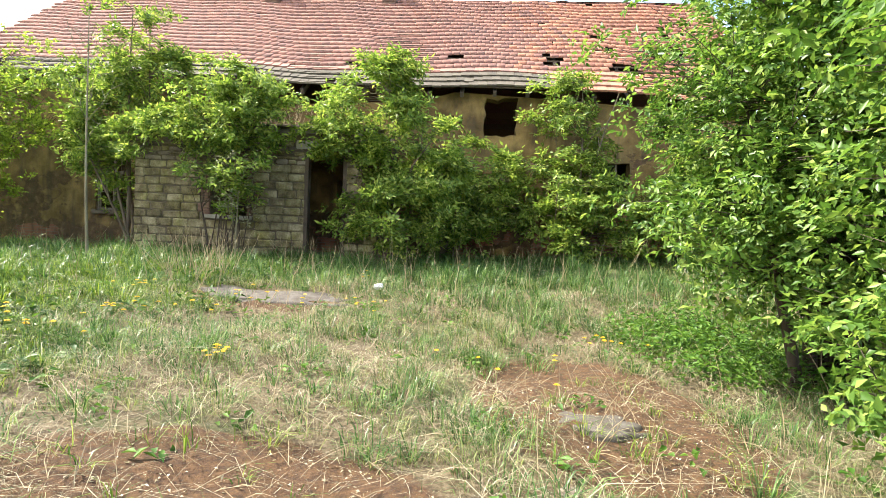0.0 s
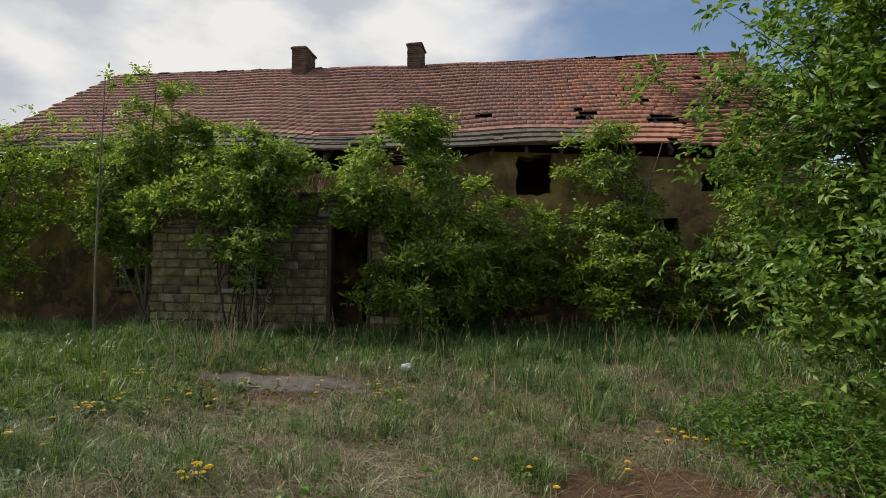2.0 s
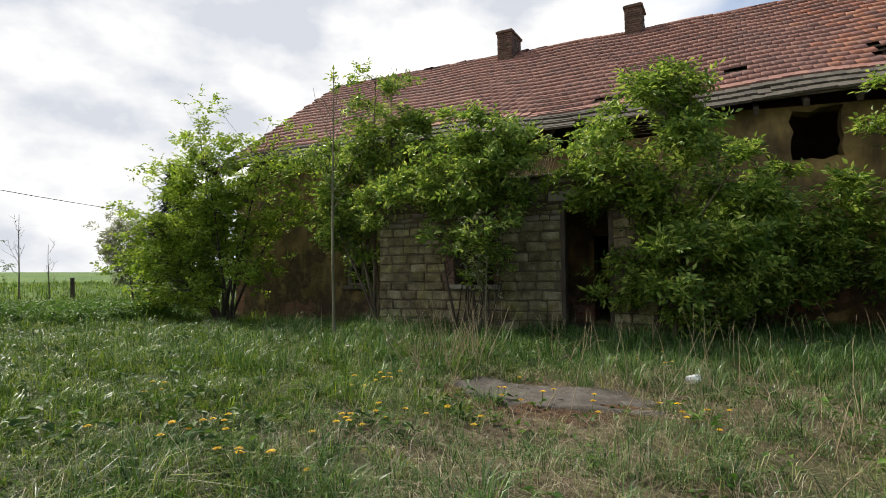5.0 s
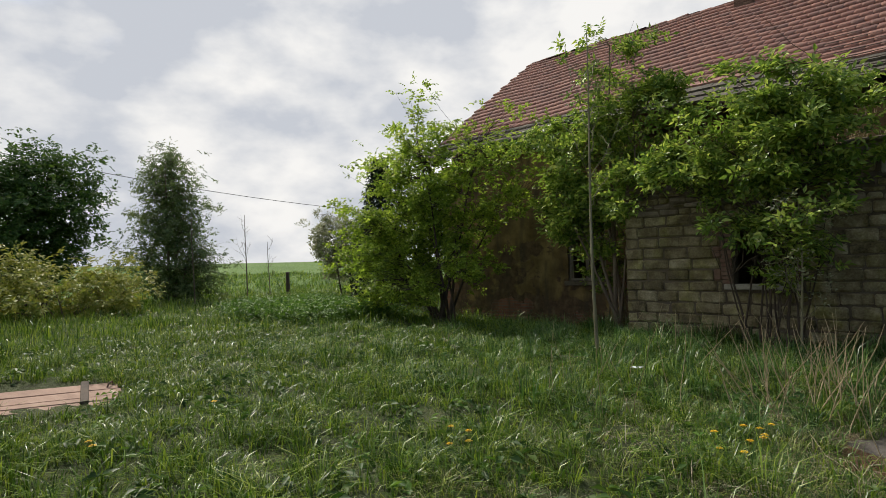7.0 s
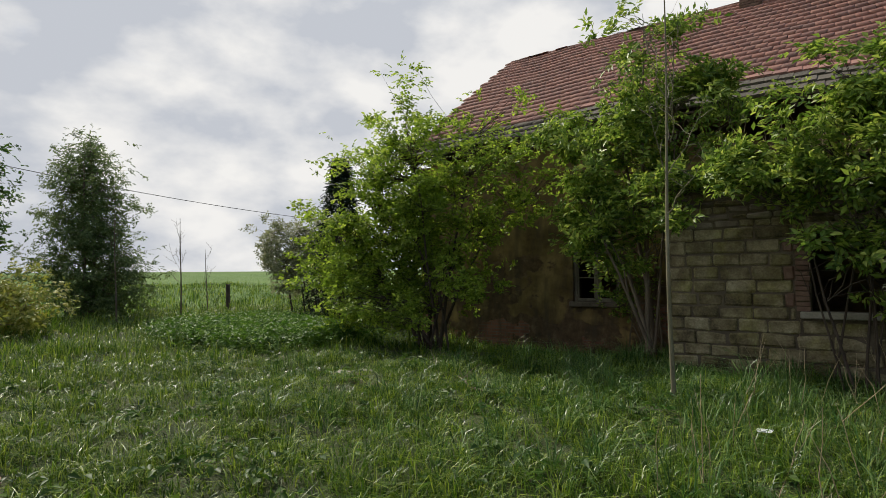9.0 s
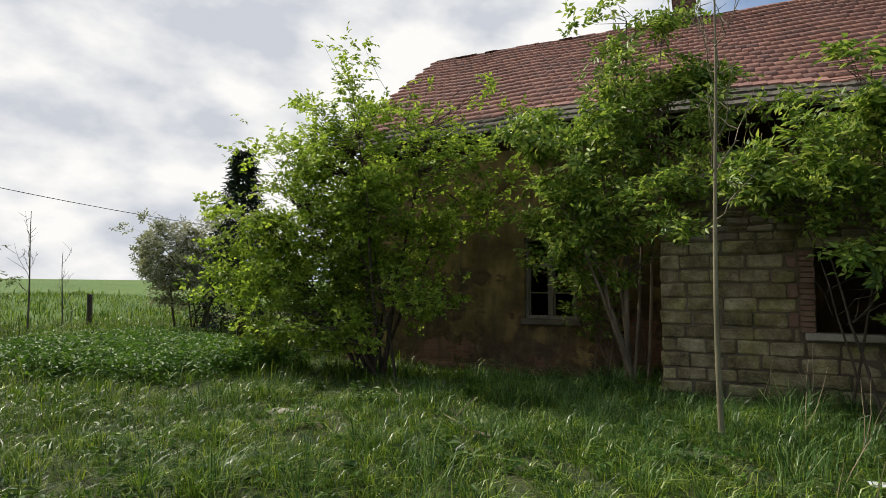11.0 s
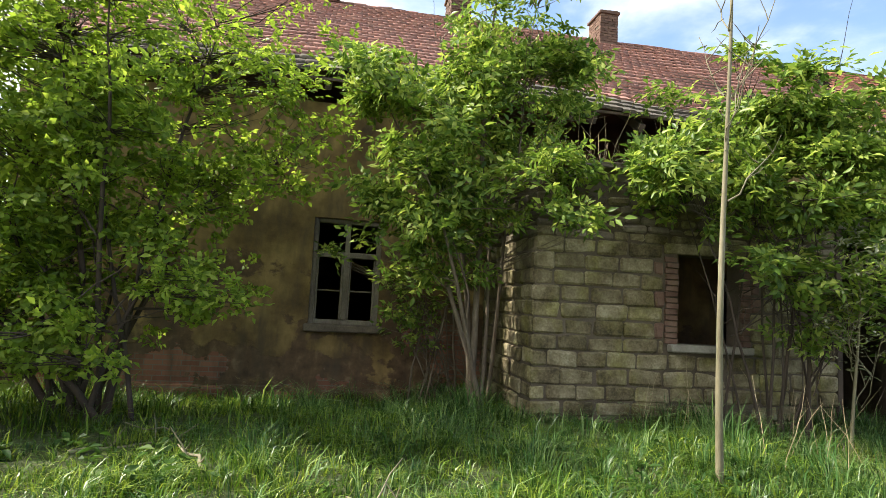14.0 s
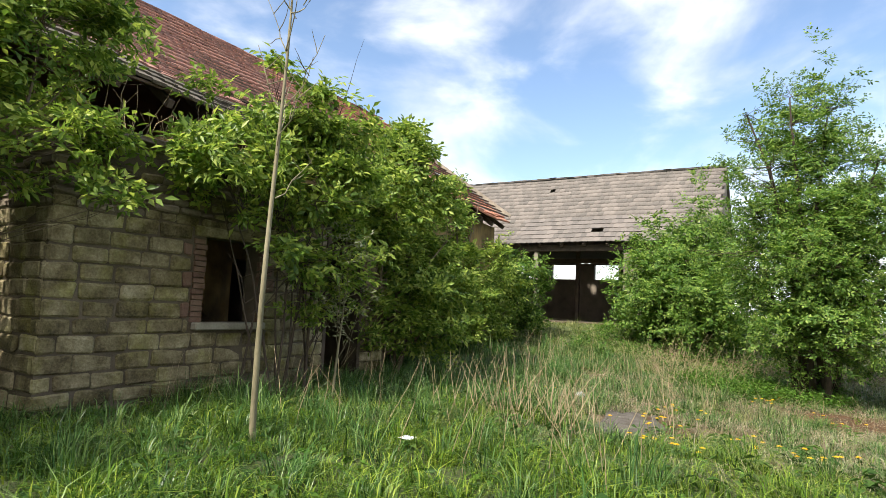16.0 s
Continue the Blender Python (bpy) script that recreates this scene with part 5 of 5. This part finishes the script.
# ---------------------------------------------------------------- well cover
def well_cover(x, y, turn):
    c = thing("well_cover", "faded red-brown board cover lying on a concrete ring", "well cover", (x, y, gz(x, y) - 0.22))
    c.rotation_euler = (0.02, 0.03, turn)
    ring = bmesh.new()
    bmesh.ops.create_cone(ring, segments=28, radius1=0.72, radius2=0.7, depth=0.3, cap_ends=True, matrix=Matrix.Translation((0, 0, 0.05)))
    part("ring", ring, CONCRETE, c, "grey concrete well ring")
    for i in range(6):
        part("board", box((-0.85 + random.uniform(-0.03, 0.03), -0.66 + i * 0.22, 0.215), (0.85 + random.uniform(-0.03, 0.03), -0.66 + i * 0.22 + 0.212, 0.25 + random.uniform(0, 0.01)), 0.006, 0.004), WOOD_RED, c)
    for xx in (-0.7, 0.42):
        part("batten", box((xx, -0.64, 0.262), (xx + 0.09, 0.66, 0.305), 0.006, 0.004), WOOD_DARK, c)
    hd = tube([(0.72, 0.28, 0.26), (0.74, 0.3, 0.31), (0.78, 0.42, 0.31), (0.79, 0.44, 0.26)], [0.012] * 4, 6)
    part("handle", mesh_from("handle", *hd), IRON, c)


well_cover(-0.5, -11.75, math.atan2(0.97, 0.26))


# ---------------------------------------------------------------- grass and herbs
def blades(P, h, w, lean, r, bend=0.5, turn=None):
    """Bent tapering blades at the points P, three triangles each."""
    n = len(P)
    a = r.uniform(0, 2 * np.pi, n) if turn is None else turn + r.normal(0, 0.7, n)
    d = np.stack([np.cos(a), np.sin(a), np.zeros(n)], 1)
    s = np.stack([-np.sin(a + r.normal(0, 0.6, n)), np.cos(a), np.zeros(n)], 1)
    h, w, lean = h[:, None], w[:, None], lean[:, None]
    b0, b1 = P - s * w / 2, P + s * w / 2
    m = P + d * h * lean * 0.35 + np.array([0, 0, 1.0]) * h * 0.6
    m0, m1 = m - s * w * 0.42, m + s * w * 0.42
    tip = P + d * h * lean * (1 + bend) + np.array([0, 0, 1.0]) * h * (1 - bend * lean * 0.55)
    V = np.stack([b0, b1, m0, m1, tip], 1).reshape(-1, 3)
    k = np.arange(n)[:, None, None] * 5
    F = (np.array([[0, 1, 3], [0, 3, 2], [2, 3, 4]])[None] + k).reshape(-1, 3)
    return V, F


def inside_building(x, y):
    paved = ((x - 8.2) / 1.15) ** 2 + ((y + 7.5) / 0.42) ** 2 < 1
    house = (x > HX0 - 0.05) & (x < HX1 + 0.05) & (y > -0.1)
    ann = (x > AX0 - 0.05) & (x < AX1) & (y > AY - 0.08)
    bar = (x > BX + 0.3)
    well = ((x + 0.5) ** 2 + (y + 11.75) ** 2) < 0.9
    shed_ = (x < 2.1) & (y < -13.15) & (x > -3)
    return house | ann | bar | well | shed_ | paved


def scatter(n, x0, x1, y0, y1, density, r, clump=0.0, per=1):
    """Points by a density in 0..1; in tufts of so many if clump is given."""
    x, y = r.uniform(x0, x1, n), r.uniform(y0, y1, n)
    ok = (r.random(n) < density(x, y)) & ~inside_building(x, y)
    x, y = x[ok], y[ok]
    if per > 1:
        size = r.uniform(0.5, 1.5, len(x))
        m = len(x)
        ox, oy = (r.normal(0, clump, m * per) * np.repeat(size, per) for _ in range(2))
        x, y = np.repeat(x, per) + ox, np.repeat(y, per) + oy
        ok = ~inside_building(x, y)
        x, y = x[ok], y[ok]
        return x, y, np.arctan2(oy, ox)[ok], np.repeat(r.uniform(0.4, 1.25, m) + (r.random(m) < 0.12) * 0.7, per)[ok]
    return x, y, None, 1.0


def grass(name, label, mat, xy, r, h, w=0.006, lean=0.5, tall=None):
    x, y, turn, scale = xy
    z = ground_z(x, y) - 0.01
    k = 0.6 + 0.75 * np.array(0.5 + 0.5 * np.sin(2.1 * x + 1.3 * np.sin(1.7 * y)) * np.cos(1.9 * y + 0.6 * x))
    hh = h * k * r.uniform(0.45, 1.3, len(x)) * scale
    if tall is not None:
        hh = hh * tall(x, y)
    V, F = blades(np.stack([x, y, z], 1), hh, w * r.uniform(0.7, 1.4, len(x)), np.abs(r.normal(lean, lean * 0.5, len(x))), r, turn=turn)
    tagged(part(name, mesh_from(name, V, F), mat), label, "grass", kind="stuff")


gr = np.random.default_rng(5)


def lush_zone(x, y):
    return np.clip((1 - 0.93 * dry_turf(x, y)) * (1 - 0.97 * bare_mud(x, y)), 0, 1)


def wall_strip(x, y):
    return smooth01(y, -7.0, -4.9) * (1 - smooth01(y, -0.2, 0.1)) * smooth01(x, -1, 3) * (1 - smooth01(x, 17, 20))


# near and middle ground
near = lambda x, y: lush_zone(x, y) * (0.35 + 0.65 * patch(x, y, 3, -9, 9, 6))
grass("grass", "lush green meadow grass in the farmyard", GRASS_LUSH, scatter(9000, -9, 8, -15, -0.1, near, gr, 0.075, 30), gr, 0.15, 0.0085, 0.75)
grass("cocksfoot", "blue-green tufts of tall coarse grass", GRASS_BLUE, scatter(2600, -3, 18, -8.5, -0.1, lambda x, y: np.maximum(wall_strip(x, y), 0.25 * lush_zone(x, y)), gr, 0.07, 38), gr, 0.27, 0.008, 0.7)
grass("meadow_grass", "half dry yellowish meadow grass on the yard", GRASS_MIX, scatter(5200, 5, 20, -16.5, -4, lambda x, y: (0.24 + 0.35 * lush_zone(x, y)) * (1 - 0.95 * bare_mud(x, y)), gr, 0.07, 22), gr, 0.15, 0.0055, 0.75)
grass("green_tuft", "green grass tufts between the dry turf", GRASS_BLUE, scatter(1700, 6, 18, -15.5, -4, lambda x, y: 0.75 * (1 - 0.95 * bare_mud(x, y)), gr, 0.085, 50), gr, 0.18, 0.0065, 0.8)
grass("dry_grass", "matted dry straw-coloured grass", STRAW, scatter(6500, 5, 22, -16.5, -3, lambda x, y: np.clip(0.12 + 0.8 * dry_turf(x, y), 0, 1) * (1 - 0.93 * bare_mud(x, y)), gr, 0.1, 18), gr, 0.15, 0.0042, 1.7)
grass("dry_litter", "scattered dead stalks lying on the mud", STRAW, scatter(12000, 8, 15, -16.5, -10, lambda x, y: 0.3 + 0 * x, gr), gr, 0.11, 0.0028, 3.0)
# far ground
far = lambda x, y: (1 - patch(x, y, -7.0, -3.4, 3.3, 2.5)) * lush_zone(x, y) * (1 - patch(x, y, 3, -8, 9, 6.5)) * 0.9
grass("rough_grass", "rough green grass towards the field", GRASS_LUSH, scatter(9000, -17.5, 0, -16, 6, lambda x, y: far(x, y) * smooth01(x, -18, -17), gr, 0.12, 9), gr, 0.28, 0.013, 0.55)
grass("rough_grass", "rough grass before the barn", GRASS_MIX, scatter(5200, 15, 27, -12, 1, lambda x, y: 0.7 * (1 - 0.7 * bare_mud(x, y)), gr, 0.12, 9), gr, 0.2, 0.011, 0.7)
grass("crop", "bright green young cereal crop on the field", GRASS_LUSH, scatter(15000, -45, -18, -22, 20, lambda x, y: 0.7 + 0 * x, gr, 0.2, 4), gr, 0.3, 0.03, 0.4)


def stalks(name, label, mat, xy, r, h, rad=0.004, lean=0.25, head=False):
    x, y = xy[:2]
    out = []
    for a, b in zip(x, y):
        z = gz(a, b)
        hh = h * r.uniform(0.6, 1.3)
        d = np.array([r.normal(0, lean), r.normal(0, lean), 1.0]) * hh
        p = curve_path((a, b, z - 0.03), np.array([a, b, z]) + d, r, 5, 0.1, -0.03)
        out.append(tube(p, [rad, rad, rad * 0.8, rad * 0.6, rad * 0.35], 4))
    tagged(part(name, mesh_from(name, *join(out)), mat), label, "dry stalks", kind="stuff")


stalks("dead_stalks", "pale dead stalks standing out of the grass", TWIG_DRY, scatter(420, 4, 17, -8.5, -2.7, lambda x, y: 0.55 + 0 * x, gr), gr, 0.7, 0.004, 0.3)
stalks("dead_stalks", "pale dead stalks standing out of the grass", TWIG_DRY, scatter(60, 6.0, 7.2, -7.4, -5.6, lambda x, y: 1 + 0 * x, gr), gr, 0.8, 0.005, 0.35)
stalks("dead_stalks", "dead stalks on the sunny yard", TWIG_DRY, scatter(500, 8, 20, -13, -5, lambda x, y: 0.5 + 0 * x, gr), gr, 0.4, 0.003, 0.4)
stalks("dead_straw", "dead straw lying on the bare mud", TWIG_DRY, scatter(650, 8, 15, -16.0, -9.5, lambda x, y: 0.15 + 0.75 * bare_mud(x, y), gr), gr, 0.1, 0.0028, 2.6)
stalks("dead_stalks", "tall dry stalks beneath the shrubs", TWIG_DRY, scatter(240, 15, 22, -11, -6, lambda x, y: 0.8 + 0 * x, gr), gr, 0.8, 0.005, 0.4)


def herbs(name, label, mat, xy, r, h, ll, per):
    x, y = xy[:2]
    z = ground_z(x, y)
    n = len(x)
    P = np.stack([np.repeat(x, per), np.repeat(y, per), np.repeat(z, per)], 1)
    P[:, 0] += r.normal(0, 0.06, n * per)
    P[:, 1] += r.normal(0, 0.06, n * per)
    P[:, 2] += r.random(n * per) * h * np.repeat(r.uniform(0.6, 1.3, n), per)
    d = r.normal(0, 1, (n * per, 3))
    d[:, 2] *= 0.25
    V, F = leaflets(P, d, np.tile([0, 0, 1.0], (n * per, 1)) + r.normal(0, 0.3, (n * per, 3)), ll * r.uniform(0.6, 1.3, n * per), ll * 0.55 * r.uniform(0.7, 1.2, n * per), 0.25)
    tagged(part(name, mesh_from(name, V, F), mat), label, "herbs", kind="stuff")


herbs("nettles", "bed of low nettles at the yard edge", NETTLE, scatter(7500, -11, -3.4, -6.8, -0.5, lambda x, y: patch(x, y, -7.0, -3.4, 3.3, 2.5), gr), gr, 0.42, 0.1, 13)
herbs("ground_elder", "low leafy ground elder under the shrubs", NETTLE, scatter(3400, 12.8, 18, -14.5, -6.5, lambda x, y: patch(x, y, 15.3, -8.9, 2.0, 1.9), gr), gr, 0.3, 0.075, 14)
herbs("nettles", "nettles in the shade of the shrubs", NETTLE, scatter(900, 17, 25, -9, -3, lambda x, y: 0.5 + 0 * x, gr), gr, 0.45, 0.1, 10)
herbs("yard_weeds", "broad-leaved weeds between the grass", NETTLE, scatter(700, -2, 16, -15.5, -5, lambda x, y: 0.5 * (1 - 0.7 * bare_mud(x, y)), gr), gr, 0.12, 0.09, 9)

herbs("dock_weeds", "broad dark green weeds in the lush grass", LEAF_DARK, scatter(1500, -7, 8, -14, -4, lambda x, y: 0.35 + 0.3 * np.sin(1.3 * x) * np.sin(1.7 * y), gr), gr, 0.16, 0.11, 9)

herbs("leaf_litter", "small dead leaves and chaff on the mud", STRAW, scatter(2600, 8, 15, -16, -10.5, lambda x, y: bare_mud(x, y), gr), gr, 0.02, 0.028, 3)
grass("mud_tuft", "sparse green tufts growing in the mud", GRASS_LUSH, scatter(420, 8.5, 14.5, -15.5, -10.5, lambda x, y: 0.35 * bare_mud(x, y), gr, 0.04, 16), gr, 0.13, 0.006, 0.9)


def dandelion(x, y, r):
    z = gz(x, y)
    h = r.uniform(0.08, 0.18)
    c = thing("dandelion", "yellow dandelion flower in the grass", "flower", (x, y, z), "dandelions")
    part("stem", mesh_from("stem", *tube([(0, 0, 0), (0.01, 0, h * 0.5), (0.015, 0.01, h)], [0.004, 0.004, 0.003], 5)), GRASS_MIX, c)
    n = 16
    a = np.linspace(0, 2 * np.pi, n, endpoint=False)
    lists = []
    for rad, lift in ((0.034, 0.006), (0.023, 0.014)):
        d = np.stack([np.cos(a), np.sin(a), np.full(n, lift / rad)], 1)
        lists.append(leaflets(np.tile([0.015, 0.01, h], (n, 1)), d, np.tile([0, 0, 1.0], (n, 1)), np.full(n, rad), np.full(n, 0.013)))
    part("flower_head", mesh_from("flower_head", *join(lists)), DANDELION, c)


flower_r = np.random.default_rng(9)
FLOWER_BEDS = [(7.2, -9.8, 0.35, 6), (9.1, -11.0, 0.2, 6), (7.1, -10.8, 0.35, 5), (13.2, -9.3, 0.4, 6), (11.8, -13.5, 0.05, 1), (11.8, -10.2, 0.7, 4), (7.6, -9.2, 0.6, 5),
               (9.2, -5.6, 0.8, 4), (6.2, -10.6, 0.4, 7), (4.6, -9.9, 0.4, 3), (9.8, -8.0, 0.6, 5), (8.6, -7.9, 0.8, 8), (11.0, -3.6, 0.6, 3), (2.5, -11.6, 0.8, 2), (6.4, -8.2, 0.4, 6)]
for cx, cy, s, k in FLOWER_BEDS:
    for _ in range(int(k * 1.5)):
        dandelion(cx + flower_r.normal(0, s * 0.5), cy + flower_r.normal(0, s * 0.5), flower_r)

# overgrowth on the lean-to roof
tx, ty = gr.uniform(AX0 + 0.5, AX1, 900), gr.uniform(AY + 0.25, -0.1, 900)
V, F = blades(np.stack([tx, ty, np.full(900, AT + 0.12)], 1), gr.uniform(0.08, 0.28, 900), gr.uniform(0.005, 0.009, 900), np.abs(gr.normal(1.0, 0.5, 900)), gr)
tagged(part("roof_grass", mesh_from("roof_grass", V, F), STRAW), "dry matted grass on the lean-to roof", "grass", kind="stuff")
st = []
for _ in range(130):
    a = np.array([gr.uniform(AX0 + 0.6, 7.0), gr.uniform(AY + 0.4, -0.3), AT + 0.1])
    st.append(tube(curve_path(a, a + np.array([gr.normal(0, 0.3), gr.normal(-0.1, 0.25), gr.uniform(0.3, 1.1)]), gr, 5, 0.2), [0.006, 0.005, 0.005, 0.004, 0.003], 4))
tagged(part("roof_stems", mesh_from("roof_stems", *join(st)), TWIG_DRY), "bare pale stems standing on the lean-to roof", "dry stalks", kind="stuff")

# small litter
bag = bmesh.new()
bmesh.ops.create_icosphere(bag, subdivisions=2, radius=0.075)
for v in bag.verts:
    v.co = Vector((v.co.x * 1.3, v.co.y, v.co.z * 0.75)) * (1 + 0.35 * noise.noise(v.co * 22))
ob = tagged(part("plastic_bag", bag, WHITE), "crumpled white plastic bag in the grass", "litter")
ob.location = (9.79, -6.32, gz(9.79, -6.32) + 0.08)
def draped_patch(cx, cy, rx, ry, mat, label):
    """Worn paving, flush with the turf and frayed at its edge."""
    n = 40
    u, v = np.meshgrid(np.linspace(-1.2, 1.2, n), np.linspace(-1.2, 1.2, n))
    x, y = cx + u * rx, cy + v * ry
    d = np.sqrt(u * u + v * v) + 0.16 * np.sin(4.3 * u + 2 * v) + 0.12 * np.sin(9 * v - 5 * u)
    z = ground_z(x, y) + 0.022 - 0.08 * smooth01(d, 0.8, 1.05)
    i = np.arange(n - 1)[:, None] * n + np.arange(n - 1)[None]
    F = np.stack([i, i + 1, i + n + 1, i + n], -1).reshape(-1, 4)
    tagged(part("paving", mesh_from("paving", np.stack([x, y, z], -1).reshape(-1, 3), F), mat), label, "paving", kind="structure")


draped_patch(8.2, -7.5, 1.3, 0.5, PAVING, "worn grey concrete paving showing through the turf")
draped_patch(12.6, -11.75, 0.35, 0.28, PAVING, "mossy pale concrete patch in the mud")


def dead_branch(x, y, turn, ln, seed):
    r = np.random.default_rng(seed)
    z = gz(x, y)
    b = thing("dead_branch", "grey broken branch lying in the grass", "branch", (x, y, z))
    d = np.array([math.cos(turn), math.sin(turn), 0.12]) * ln
    p = curve_path((0, 0, 0.02), d, r, 7, 0.2)
    part("limb", mesh_from("limb", *tube(p, np.linspace(0.022, 0.006, 7), 6)), BARK_PALE, b)
    for k in (2, 4, 5):
        e = p[k] + np.array([r.normal(0, 0.2), r.normal(0, 0.2), r.uniform(0.05, 0.25)])
        part("twig", mesh_from("twig", *tube(curve_path(p[k], e, r, 4, 0.2), [0.009, 0.007, 0.005, 0.003], 5)), BARK_PALE, b)


dead_branch(1.35, -6.1, 2.6, 0.9, 61)
dead_branch(-1.6, -4.2, 0.6, 1.0, 62)
dead_branch(-0.4, -5.0, 2.1, 0.7, 63)
dead_branch(7.9, -5.9, 1.2, 1.0, 64)


def stone(x, y, s, mat, label):
    bm = bmesh.new()
    bmesh.ops.create_icosphere(bm, subdivisions=2, radius=s)
    for v in bm.verts:
        v.co = Vector((v.co.x * 1.4, v.co.y, v.co.z * 0.3)) * (1 + 0.45 * noise.noise(v.co * (3 / s) + Vector((x, y, 0))))
    ob = tagged(part("stone", bm, mat), label, "stone")
    ob.location = (x, y, gz(x, y) + s * 0.08)


stone(-1.6, -5.9, 0.14, CONCRETE, "pale flat stone in trodden grass")
stone(-1.3, -5.6, 0.09, CONCRETE, "small pale stone in trodden grass")
stone(12.2, -12.9, 0.06, STONE, "small dark stone on the mud")
stone(9.6, -14.0, 0.07, CONCRETE, "small pale stone on the mud")
paper = bmesh.new()
bmesh.ops.create_grid(paper, x_segments=4, y_segments=4, size=0.07)
for v in paper.verts:
    v.co.z += 0.02 * noise.noise(v.co * 30)
ob = tagged(part("paper_scrap", paper, WHITE), "white scrap of paper lying in the grass", "litter")
ob.location = (4.6, -6.2, gz(4.6, -6.2) + 0.12)
